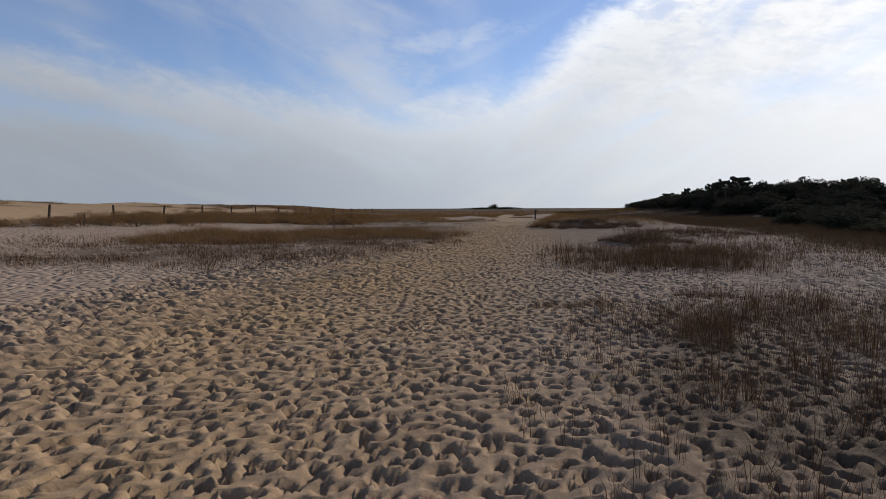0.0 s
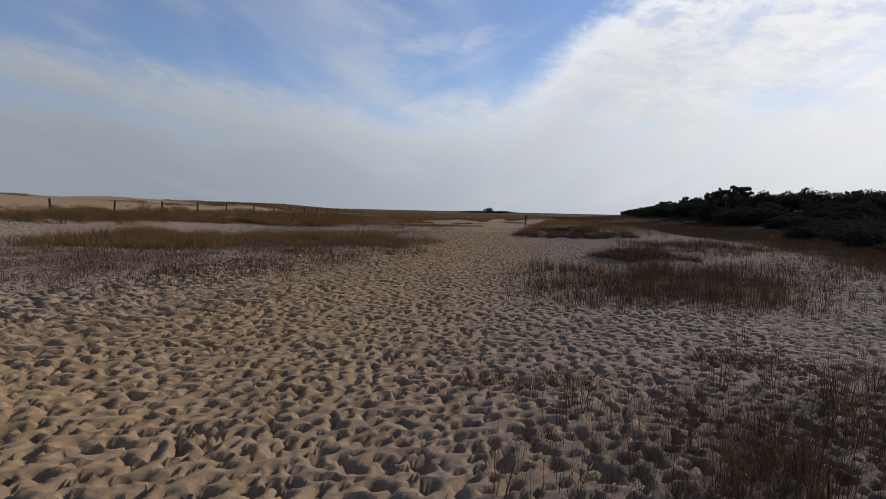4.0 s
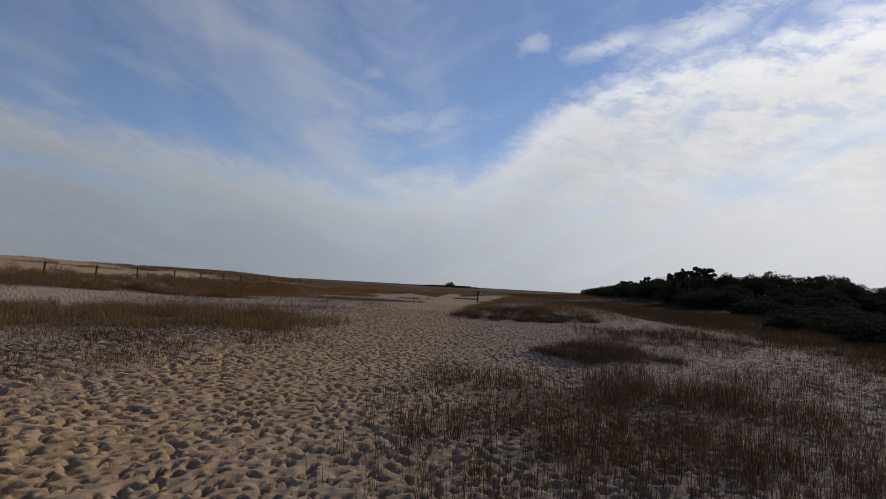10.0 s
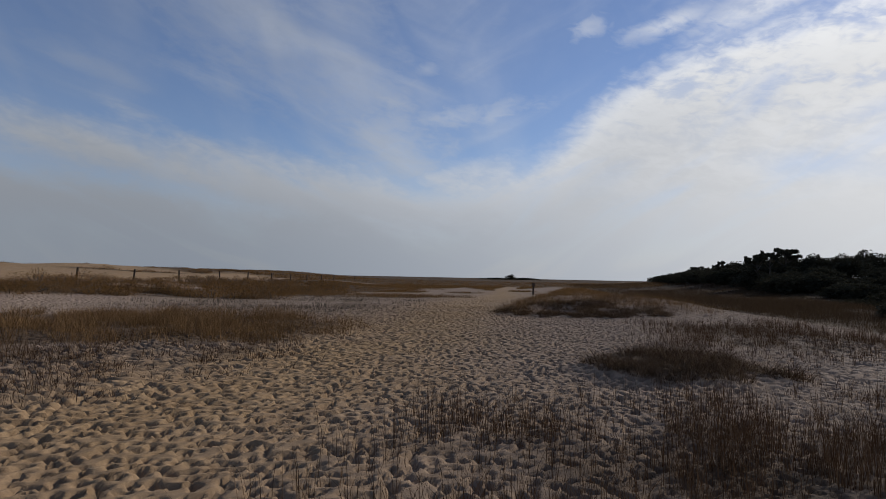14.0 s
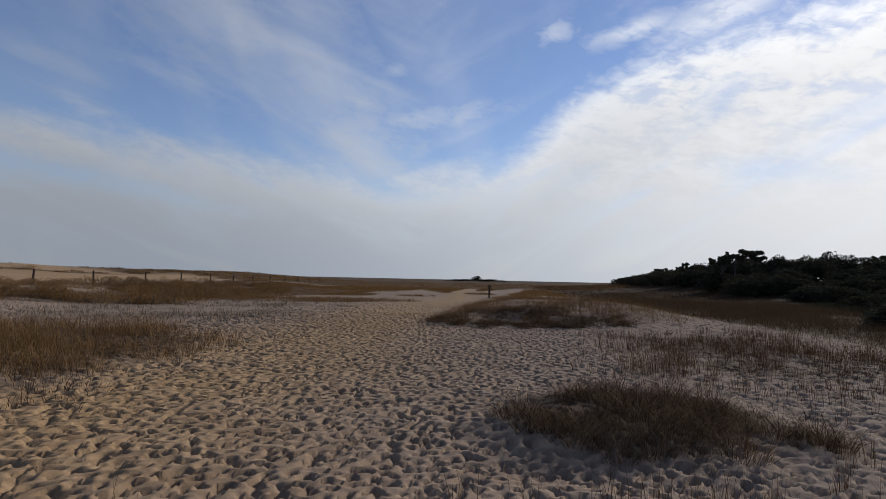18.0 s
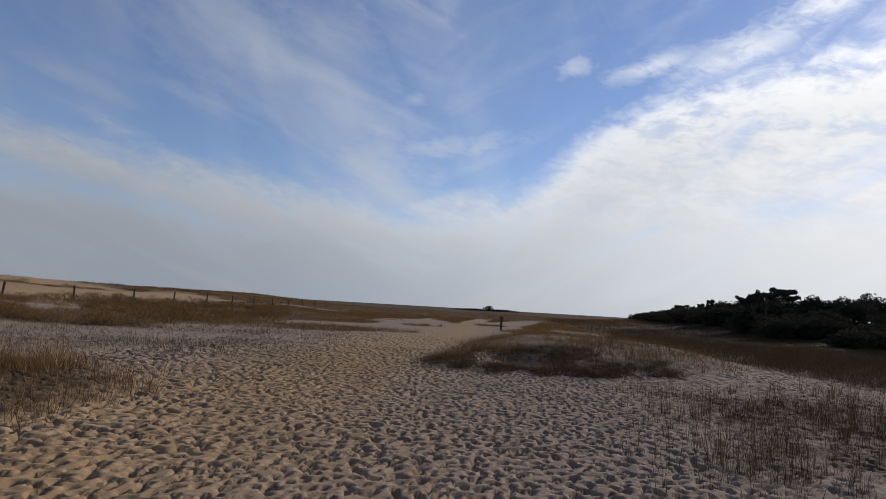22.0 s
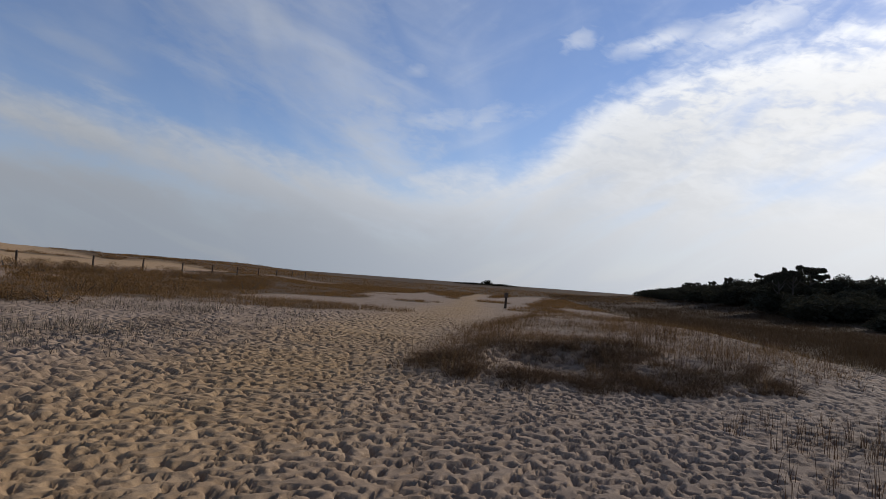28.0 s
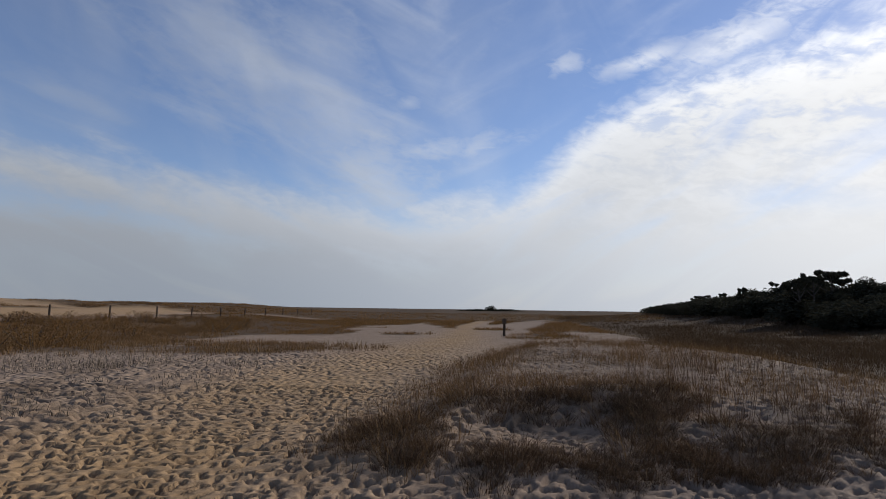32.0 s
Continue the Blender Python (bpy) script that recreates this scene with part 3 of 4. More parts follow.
for key, values in (("litter", grown), ("trodden", trodden), ("coarse", np.clip(coarse, 0, 1))):
    mesh.attributes.new(key, "FLOAT", "POINT").data.foreach_set("value", values.astype(np.float32).ravel())
mesh.materials.append(SAND)
tagged(new("ground", mesh), "pale trodden dune sand full of footprints with brown litter under the plants", "ground", kind="structure")


def low(x, y):
    return float(ground_z(np.array([x]), np.array([y]))[0])


# pond
bm = bmesh.new()
ring = [bm.verts.new((POND[2] * 1.15 * math.cos(a), POND[3] * 1.15 * math.sin(a), 0)) for a in np.linspace(0, 2 * math.pi, 48, endpoint=False)]
bm.faces.new(ring)
mesh = bpy.data.meshes.new("water")
bm.to_mesh(mesh)
bm.free()
mesh.materials.append(WATER)
pond = tagged(new("water", mesh), "still grey pond that mirrors the bright sky", "water", kind="structure")
pond.location = (POND[0], POND[1], 0.12)


# ---------------------------------------------------------------- helpers for things
def part(name, bm, mat, parent=None, label=""):
    mesh = bpy.data.meshes.new(name)
    bm.to_mesh(mesh)
    bm.free()
    mesh.materials.append(mat)
    ob = new(name, mesh)
    ob.parent = parent
    return tagged(ob, label)


def empty(name, label, category, group="", place=(0, 0, 0), turn=0.0):
    ob = tagged(new(name), label, category, group)
    ob.matrix_basis = pose(*place, 0, 0, turn)
    return ob


def blades(base, height, lean, width, seed, bend=0.5):
    """Ribbons of two pieces, from foot places (n, 3), heights, lean directions (n, 2) and widths."""
    r = np.random.default_rng(seed)
    count = len(base)
    face = r.uniform(0, math.pi, count)
    side = np.stack([np.cos(face), np.sin(face), np.zeros(count)], 1) * (np.asarray(width) / 2)[:, None]
    lean3 = np.concatenate([lean, np.zeros((count, 1))], 1)
    up = np.stack([np.zeros(count), np.zeros(count), height], 1)
    middle = base + up * 0.55 + lean3 * height[:, None] * 0.55 * (1 - bend)
    tip = base + up * (1 - 0.25 * np.minimum(1, np.hypot(lean[:, 0], lean[:, 1])) ** 2)[:, None] + lean3 * height[:, None]
    verts = np.stack([base - side, base + side, middle + side * 0.75, middle - side * 0.75, tip], 1).reshape(-1, 3)
    k = np.arange(count)[:, None] * 5
    return verts, k + np.array([[0, 1, 2, 3]]), k + np.array([[3, 2, 4]])


def stuff(name, label, category, mat, centres, per, spread, tall, lean_by, thick, seed):
    """One mesh of many uncountable tufts standing at the centres (n, 2)."""
    r = np.random.default_rng(seed)
    if not len(centres):
        return None
    feet = np.repeat(centres, per, 0)
    size = np.repeat(r.uniform(0.6, 1.2, len(centres)) * (0.45 + 1.1 * fractal(centres[:, 0] * 0.7, centres[:, 1] * 0.7, seed, 3)), per)
    angle, reach = r.uniform(0, 2 * math.pi, len(feet)), np.sqrt(r.uniform(0, 1, len(feet)))
    out = np.stack([np.cos(angle), np.sin(angle)], 1) * reach[:, None]
    feet = feet + out * spread * size[:, None]
    z = ground_z(feet[:, 0], feet[:, 1]) - 0.02
    tallness = r.uniform(*tall, len(feet)) * size
    lean = out * lean_by + r.normal(0, 0.07 + 0.24 * lean_by, (len(feet), 2)) + np.array([-0.05, -0.03])
    lean = lean + (r.uniform(0, 1, (len(feet), 1)) < 0.35) * r.normal(0, 0.75 if lean_by > 0.3 else 0.2, (len(feet), 2))
    v, q, t = blades(np.column_stack([feet, z]), tallness, lean, r.uniform(*thick, len(feet)), seed + 1)
    mesh = raw_mesh(name, v, q, t)
    mesh.materials.append(mat)
    return tagged(new(name, mesh), label, category, kind="stuff")


def sow(polygon, count, seed, rim=1.5, patch=0.5, low_cut=0.38, high_cut=0.6):
    """Places inside an outline, thinned to patches."""
    r = np.random.default_rng(seed)
    px, py = zip(*polygon)
    x, y = r.uniform(min(px) - rim, max(px) + rim, count), r.uniform(min(py) - rim, max(py) + rim, count)
    keep = inside(x, y, polygon, rim) * (0.15 + 0.85 * ease(fractal(x * patch, y * patch, seed, 3), low_cut, high_cut))
    ok = r.uniform(0, 1, count) < keep
    return np.column_stack([x[ok], y[ok]])


def off_the_way(p):
    """Places that leave the walked line clear."""
    line = np.interp(p[:, 1], [0, 3, 5, 7, 9, 12, 14, 16, 20, 24, 27.1, 27.2], [0, 0.9, 1.8, 2.35, 2.85, 3.75, 4.3, 5.05, 5.5, 5.45, 6.15, -99])
    return p[np.abs(p[:, 0] - line) > 0.3]


# ---------------------------------------------------------------- plants: uncountable stretches
stuff("dry_grass", "dense straw-brown dry grass in a long strip on sand", "grass", STRAW, sow(LEFT_STRIP, 7200, 101, 1.8, 0.8, 0.40, 0.56), 30, 0.24, (0.04, 0.46), 0.75, (0.0035, 0.007), 201)
stuff("dry_grass", "thin purplish-brown dry stalks scattered over pale sand", "grass", STALK, sow(LEFT_SPARSE, 9500, 102, 3.0, 0.7, 0.34, 0.62), 13, 0.22, (0.04, 0.26), 0.8, (0.004, 0.008), 202)
stuff("dry_grass", "brown dry grass in a strip beside the path", "grass", STRAW, sow(SECOND_STRIP, 4200, 103, 2.0, 0.4, 0.36, 0.56), 13, 0.26, (0.08, 0.26), 0.4, (0.006, 0.012), 203)
belt = sow(LEFT_BELT, 14000, 104, 3.0, 0.6, 0.30, 0.5)
belt = belt[plants(belt[:, 0], belt[:, 1]) > 0.42]
belt = belt[belt[:, 0] > -20.6 + 0.065 * belt[:, 1]]
stuff("scrub", "low brown scrub in front of the fence", "scrub", SCRUB, belt, 14, 0.34, (0.06, 0.24), 0.7, (0.008, 0.018), 204)
stuff("scrub", "thick tangled brown scrub on the bank below the fence", "scrub", SCRUB, sow([(-20, 24), (-15.5, 24), (-12.8, 34), (-10.3, 37.6), (-7.2, 39.4), (-4.9, 39.6), (-7.0, 47), (-6.5, 60), (-16, 64), (-18.6, 45)], 2200, 117, 1.5, 0.4, 0.36, 0.56), 16, 0.30, (0.06, 0.28), 0.7, (0.006, 0.014), 213)
stuff("dry_stalks", "reddish-brown thin dry stalks upright in pale sand", "grass", STALK, sow(STALK_FIELD, 17000, 105, 2.8, 1.3, 0.34, 0.62), 10, 0.09, (0.05, 0.48), 0.25, (0.0028, 0.0055), 205)
stuff("dry_stalks", "brown dry stalks upright in pale sand", "grass", STALK, sow(SIDE_FIELD, 4600, 106, 2.0, 1.1, 0.40, 0.62), 11, 0.08, (0.10, 0.40), 0.2, (0.003, 0.006), 206)
stuff("dry_stalks", "dark dry stalks upright at the edge of the field", "grass", STALK, sow(FAR_RIGHT_STALKS, 2200, 107, 2.0, 0.6, 0.35, 0.66), 8, 0.08, (0.08, 0.38), 0.35, (0.004, 0.007), 207)
stuff("dry_grass", "straw-brown dry grass on a low sand mound", "grass", STRAW, np.array([p for p in sow(MOUND, 7600, 108, 1.0, 0.6, 0.30, 0.52) if (p[0] < 9.2 + 0.25 * (p[1] - 34) or (p[0] * 5.7 + p[1] * 3.1) % 1 < 0.55) and (p[1] > 34.7 or ((p[0] < 6.3 or (p[0] * 7.3) % 1 < 0.12) and math.hypot((p[0] - 7.25) / 0.95, (p[1] - 33.6) / 0.62) > 1))]), 14, 0.17, (0.05, 0.34), 0.7, (0.0028, 0.0055), 208)
field = sow(RIGHT_FIELD, 20000, 109, 2.5, 0.2, 0.2, 0.42)
near_field = (field[:, 1] < 62) & (inside(field[:, 0], field[:, 1], BRUSHLAND, 1.0) < 0.5)
stuff("brown_field", "dense dull brown dry grass in a wide field", "grass", FIELD, np.concatenate([field[near_field]] + [field[near_field] + np.array(o) for o in ((0.3, 0.2), (-0.2, 0.35))]), 11, 0.38, (0.05, 0.26), 1.0, (0.006, 0.013), 209)
stuff("brown_field", "dense dull brown dry grass far off towards the thicket", "grass", FIELD, field[(field[:, 1] >= 62) & (inside(field[:, 0], field[:, 1], BRUSHLAND, 1.0) < 0.5)], 9, 0.6, (0.07, 0.28), 0.9, (0.018, 0.04), 214)
brush = sow(BRUSHLAND, 8000, 118, 2.0, 0.25, 0.15, 0.4)
def off_pond(p):
    """Places clear of the pond and of the low reeds' gap before it."""
    turn, far_off = np.degrees(np.arctan2(p[:, 0] - 1.9, p[:, 1] - 8)), np.hypot(p[:, 0] - 1.9, p[:, 1] - 8)
    return p[~((turn > 41.0) & (turn < 46.0) & (far_off > 32) & (far_off < 60))]


brush = brush[(np.hypot((brush[:, 0] - POND[0]) / POND[2], (brush[:, 1] - POND[1]) / POND[3]) > 1.05) & (brush[:, 0] < 72)]
field_edge = [(13.2, 10), (12.9, 17), (13.3, 20.5), (15.0, 26), (16, 32), (15.5, 38), (19, 47), (26, 47), (20.5, 31), (18.5, 20), (17, 10)]
stuff("brown_field", "thick brown dry grass at the edge of the wide field", "grass", FIELD, sow(field_edge, 13000, 121, 1.2, 0.5, 0.2, 0.42), 13, 0.24, (0.08, 0.36), 0.6, (0.005, 0.011), 221)
middle_field = [(15, 38), (15, 54), (18, 62), (22, 78), (38, 80), (31, 58), (25, 44)]
stuff("brown_field", "even brown dry grass over the middle of the wide field", "grass", FIELD, sow(middle_field, 15000, 125, 1.2, 0.3, 0.15, 0.36), 10, 0.34, (0.06, 0.28), 0.8, (0.009, 0.019), 225)
shore = sow([(17, 12), (18.5, 20), (20.5, 31), (26, 47), (33, 60), (48, 60), (46, 44), (36, 30), (28, 12)], 15000, 122, 1.5, 0.3, 0.15, 0.4)
shore = shore[(np.hypot((shore[:, 0] - POND[0]) / 4.8, (shore[:, 1] - POND[1]) / 7.4) > 1)]
stuff("brush", "thick dark brush on the low ground round the pond", "brush", BRUSH, off_pond(shore), 13, 0.34, (0.06, 0.34), 0.8, (0.012, 0.026), 222)
stuff("brush", "dense low dark brush between the field and the thicket", "brush", BRUSH, off_pond(brush), 14, 0.45, (0.08, 0.36), 0.8, (0.016, 0.036), 215)
stuff("dry_grass", "tiny sparse grey tufts on a flat of pale sand", "grass", GREY_GRASS, sow(LEFT_FLAT, 5200, 119, 2.5, 0.7, 0.36, 0.62), 7, 0.16, (0.05, 0.24), 0.6, (0.006, 0.011), 216)
stuff("dry_stalks", "thin reddish-brown dry stalks beside the path", "grass", STALK, sow(NEAR_RIGHT, 2200, 110, 1.0, 0.9, 0.38, 0.64), 9, 0.10, (0.05, 0.34), 0.5, (0.0022, 0.0042), 212)
stuff("dry_stalks", "thicket of fine dark dry stalks in pale sand", "grass", STALK, sow([(2.0, 4.4), (2.2, 7.6), (5.5, 8.6), (7.5, 6), (5, 3)], 1500, 123, 1.0, 0.9, 0.42, 0.62), 12, 0.12, (0.05, 0.40), 0.45, (0.0022, 0.0042), 223)
stuff("dry_stalks", "sparse brown dry stalks in pale sand", "grass", STALK, sow([(7.2, 23.8), (12, 20.5), (14.5, 24), (13.5, 29.6), (9.4, 29.6)], 2300, 124, 1.5, 0.9, 0.36, 0.66), 7, 0.10, (0.06, 0.30), 0.3, (0.003, 0.006), 224)
stuff("dry_stalks", "sparse thin brown dry stalks in pale sand", "grass", STALK, sow([(7.5, 12), (11, 12.4), (13, 16), (12.6, 20), (9.8, 19.4), (9.6, 16.4)], 2600, 126, 1.2, 0.9, 0.42, 0.62), 8, 0.10, (0.06, 0.36), 0.3, (0.003, 0.0055), 226)
for patch, count, seed in ((NEAR_RIGHT, 1500, 131), (STALK_FIELD, 6800, 132), (SIDE_FIELD, 1500, 133)):
    stuff("fallen_stems", "thin broken brown stems lying on pale sand", "grass", STALK, sow(patch, count, seed, 1.5, 1.2, 0.40, 0.6), 7, 0.16, (0.015, 0.045), 3.2, (0.003, 0.006), seed + 100)
r = np.random.default_rng(31)
x, y = r.uniform(-22, 30, 22000), r.uniform(49, 98, 22000)
ok = (plants(x, y) > r.uniform(0.4, 0.8, 22000)) & (inside(x, y, RIGHT_FIELD, 2.0) < 0.4) & (inside(x, y, MOUND, 1.0) < 0.5) & (inside(x, y, LEFT_BELT, 2.0) < 0.6)
stuff("scrub", "islands of low brown scrub in pale sand beyond the marker post", "scrub", SCRUB, np.column_stack([x[ok], y[ok]]), 12, 0.3, (0.06, 0.26), 0.6, (0.010, 0.022), 210)
x, y = r.uniform(-60, 60, 5000), 96 + 110 * r.uniform(0, 1, 5000) ** 1.4
ok = plants(x, y) > r.uniform(0.35, 0.8, 5000)
stuff("far_scrub", "far patches of low brown scrub between sand", "scrub", SCRUB, np.column_stack([x[ok], y[ok]]), 8, 0.7, (0.10, 0.30), 0.6, (0.03, 0.07), 217)
x, y = r.uniform(-90, -17, 7000), r.uniform(0, 170, 7000)
ok = (plants(x, y) > r.uniform(0.42, 0.8, 7000)) & (x < -20.6 + 0.065 * y)
stuff("dune_grass", "sparse brown grass on pale dunes", "grass", SCRUB, np.column_stack([x[ok], y[ok]]), 10, 0.6, (0.08, 0.28), 0.6, (0.02, 0.05), 211)


# ---------------------------------------------------------------- plants that stand apart
def tuft_mesh(name, seed, count, spread, tall, lean_by, thick, mat, sway=0.18):
    r = np.random.default_rng(seed)
    angle, reach = r.uniform(0, 2 * math.pi, count), np.sqrt(r.uniform(0, 1, count))
    out = np.stack([np.cos(angle), np.sin(angle)], 1) * reach[:, None]
    feet = np.column_stack([out * spread, np.full(count, -0.03)])
    v, q, t = blades(feet, r.uniform(*tall, count), out * lean_by + r.normal(0, sway, (count, 2)), r.uniform(*thick, count), seed + 1)
    mesh = raw_mesh(name, v, q, t)
    mesh.materials.append(mat)
    return mesh


def arching_mesh(name, seed, count, spread, long, thick, mat):
    """A tangled clump: blades that rise, bend over and droop outwards, with some bent stems across."""
    r = np.random.default_rng(seed)
    angle, reach = r.uniform(0, 2 * math.pi, count), np.sqrt(r.uniform(0, 1, count))
    p = np.column_stack([np.cos(angle) * reach * spread, np.sin(angle) * reach * spread, np.full(count, -0.03)])
    heading = angle + r.normal(0, 0.9, count)
    out = np.stack([np.cos(heading), np.sin(heading)], 1)
    length = r.uniform(*long, count) * (1.15 - 0.45 * reach)
    tilt = np.abs(r.normal(0.15, 0.3, count)) + 0.35 * reach
    droop = r.uniform(0.25, 0.85, count)
    face = r.uniform(0, math.pi, count)
    side = np.stack([np.cos(face), np.sin(face), np.zeros(count)], 1) * (r.uniform(*thick, count) / 2)[:, None]
    rows_ = [p - side, p + side]
    for k, slim in enumerate((0.9, 0.7, 0.0)):
        p = p + np.column_stack([out * np.sin(tilt)[:, None], np.cos(tilt)]) * (length / 3)[:, None]
        p[:, 2] = np.maximum(p[:, 2], 0.01)
        tilt = tilt + droop
        rows_ += [p + side * slim, p - side * slim] if slim else [p]
    verts = np.stack(rows_, 1).reshape(-1, 3)
    k = np.arange(count)[:, None] * 7
    quads = np.concatenate([k + np.array([[0, 1, 2, 3]]), k + np.array([[3, 2, 4, 5]])])
    mesh = raw_mesh(name, verts, quads, k + np.array([[5, 4, 6]]))
    mesh.materials.append(mat)
    return mesh


def plant_out(name, label, category, group, meshes, places, seed, scale=(0.75, 1.25)):
    r = np.random.default_rng(seed)
    for k, (x, y) in enumerate(off_the_way(np.array(places))):
        ob = tagged(new(name, meshes[k % len(meshes)]), label, category, group)
        ob.matrix_basis = pose(x, y, low(x, y), 0, 0, r.uniform(0, 360)) @ Matrix.Diagonal((*([r.uniform(*scale)] * 3), 1))


stalk_tufts = [tuft_mesh("stalk_tuft", 300 + k, 10 + 5 * k, 0.06 + 0.016 * k, (0.08, 0.40), 0.5, (0.0024, 0.0046), STALK) for k in range(6)]
grass_clumps = [arching_mesh("grass_clump", 320 + k, 140 + 18 * k, 0.17 + 0.02 * k, (0.08, 0.36), (0.0022, 0.005), TANGLE if k % 2 else DARK_GRASS) for k in range(6)]
dark_clumps = [arching_mesh("grass_clump", 330 + k, 230, 0.20, (0.10, 0.42), (0.0022, 0.005), TANGLE) for k in range(4)]
plant_out("stalk_tuft", "small upright tuft of reddish dry stalks in sand", "grass tuft", "tufts in the pale sand", stalk_tufts, sow(NEAR_RIGHT, 900, 111, 1.0, 0.8, 0.36, 0.62)[:150], 400, (0.9, 1.5))
bundles = [tuft_mesh("stalk_tuft", 350 + k, 12 + 4 * k, 0.05 + 0.012 * k, (0.14, 0.46), 0.16, (0.0036, 0.0066), STALK, 0.08) for k in range(5)]
plant_out("stalk_tuft", "dense upright bundle of reddish-brown dry stalks in sand", "grass tuft", "bundles in the pale sand", bundles, sow([(1.9, 4.2), (2.0, 7.8), (3.6, 9.4), (6.6, 9.4), (7.6, 6), (5.4, 3.2)], 420, 135, 0.8, 0.9, 0.34, 0.6)[:200], 408, (0.7, 1.15))
plant_out("stalk_tuft", "lone upright tuft of brown dry stalks in pale sand", "grass tuft", "lone tufts", stalk_tufts, sow([(3.5, 9.5), (8, 10), (9, 13), (13, 16), (9, 13.5), (3, 12.5)], 120, 112, 1.0)[:50], 401)
near_mats = [(1.4 + 0.19 * k, 8.55 + 0.14 * math.sin(k * 1.9)) for k in range(8)] + [(3.8 + 0.13 * k, 9.4 + 0.22 * math.sin(k * 2.2)) for k in range(7)] + [(5.0, 9.1), (5.2, 9.0), (5.5, 8.6), (5.7, 8.7)]
near_mats += [(3.2 + 0.25 * math.sin(k * 2.4) * (k / 9) ** 0.5, 7.0 + 0.4 * math.cos(k * 2.4) * (k / 9) ** 0.5) for k in range(9)] + [(2.6, 6.5), (2.7, 5.9), (2.9, 6.2), (1.8, 7.3)]
plant_out("grass_clump", "low dark tangled clump of dry grass", "grass clump", "clumps beside the path", grass_clumps, near_mats, 402, (0.5, 1.0))
hummock = [(7.1 + 1.15 * math.cos(k * 2.4) * (k / 66) ** 0.5, 21.55 + 1.1 * math.sin(k * 2.4) * (k / 66) ** 0.5) for k in range(66)] + [(5.75 + 0.13 * k, 21.5 + 0.3 * math.sin(k * 1.3)) for k in range(8)]
hummock += [(7.6 + 0.16 * k, 22.0 + 0.25 * math.sin(k * 2.1)) for k in range(6)] + [(8.5 + 0.22 * math.cos(k * 2.4), 21.1 + 0.16 * math.sin(k * 2.4)) for k in range(6)]
plant_out("grass_clump", "dark tangled clump of dry grass on a small hummock", "grass clump", "clumps of the hummock", dark_clumps, [p for p in hummock if lattice(p[0] * 2.1, p[1] * 2.1, 97) > 0.22 and p[1] > 20.5 and (p[0] > 6.1 or p[1] > 21.3)], 403, (0.45, 1.35))
foot = [(4.8, 32.9), (5.5, 32.4), (6.2, 32.3), (7.7, 32.1), (8.9, 32.3), (10.2, 32.5), (11.3, 34.0), (11.0, 35.4), (9.6, 36.0), (7.4, 35.8), (6.2, 35.0), (5.4, 34.6)]
clumps = [p for p in sow(foot, 440, 114, 0.5, 0.9, 0.38, 0.6) if math.hypot((p[0] - 7.25) / 0.95, (p[1] - 33.6) / 0.62) > 1 and math.hypot((p[0] - 9.6) / 0.7, (p[1] - 34.2) / 0.5) > 1 and (p[0] < 9.4 or (p[1] * 7.1) % 1 < 0.45)]
plant_out("grass_clump", "dark tangled clump of dry grass at the mound's foot", "grass clump", "clumps of the mound", grass_clumps, clumps[:180], 404, (0.5, 1.4))
r = np.random.default_rng(47)
x = r.uniform(4.9, 11.0, 140)
front = np.interp(x, [4.9, 5.8, 6.6, 7.7, 8.6, 10.6, 11.0], [33.0, 32.5, 32.5, 32.2, 32.1, 32.6, 33.0])
y = front + 0.1 + r.uniform(0, 1, 140) ** 1.3 * np.where(x < 6.3, 1.6, np.where(x < 8.0, 0.5, 1.1))
plant_out("grass_clump", "dark tangled clump of dry grass at the mound's foot", "grass clump", "clumps of the mound", grass_clumps, list(zip(x.tolist(), y.tolist())), 407, (0.4, 1.05))
plant_out("grass_clump", "tall dark tangled clump of dry grass behind the sandy hollow", "grass clump", "clumps of the mound", dark_clumps, [(6.8 + 0.15 * k, 34.7 + 0.35 * math.sin(k * 1.7) + 0.02 * k) for k in range(18)] + [(8.0 + 0.5 * math.sin(k * 2.1) ** 2, 33.3 + 0.11 * k) for k in range(12)] + [(8.4 + 0.17 * k, 32.7 + 0.05 * k + 0.3 * math.sin(k * 2.3)) for k in range(14)], 406, (0.5, 1.25))
stuff("dry_stems", "tall thin bare dry stems above the grass of the mound", "plant stem", STALK, sow([(8.5, 33), (12, 33), (14.5, 37), (12, 41), (9, 38)], 420, 115, 0.8), 9, 0.10, (0.14, 0.66), 0.2, (0.003, 0.0055), 227)


# ---------------------------------------------------------------- shrubs and trees
def tube(bm, points, radii, sides=7):
    """A tapered bent limb."""
    rings = []
    for k, (p, rad) in enumerate(zip(points, radii)):
        a = Vector(points[max(0, k - 1)])
        b = Vector(points[min(len(points) - 1, k + 1)])
        turn = (b - a).to_track_quat("Z", "Y").to_matrix()
        rings.append([bm.verts.new(Vector(p) + turn @ Vector((rad * math.cos(2 * math.pi * i / sides), rad * math.sin(2 * math.pi * i / sides), 0))) for i in range(sides)])
    for a, b in zip(rings, rings[1:]):
        for i in range(sides):
            bm.faces.new((a[i], a[(i + 1) % sides], b[(i + 1) % sides], b[i]))
    bm.faces.new(rings[-1])


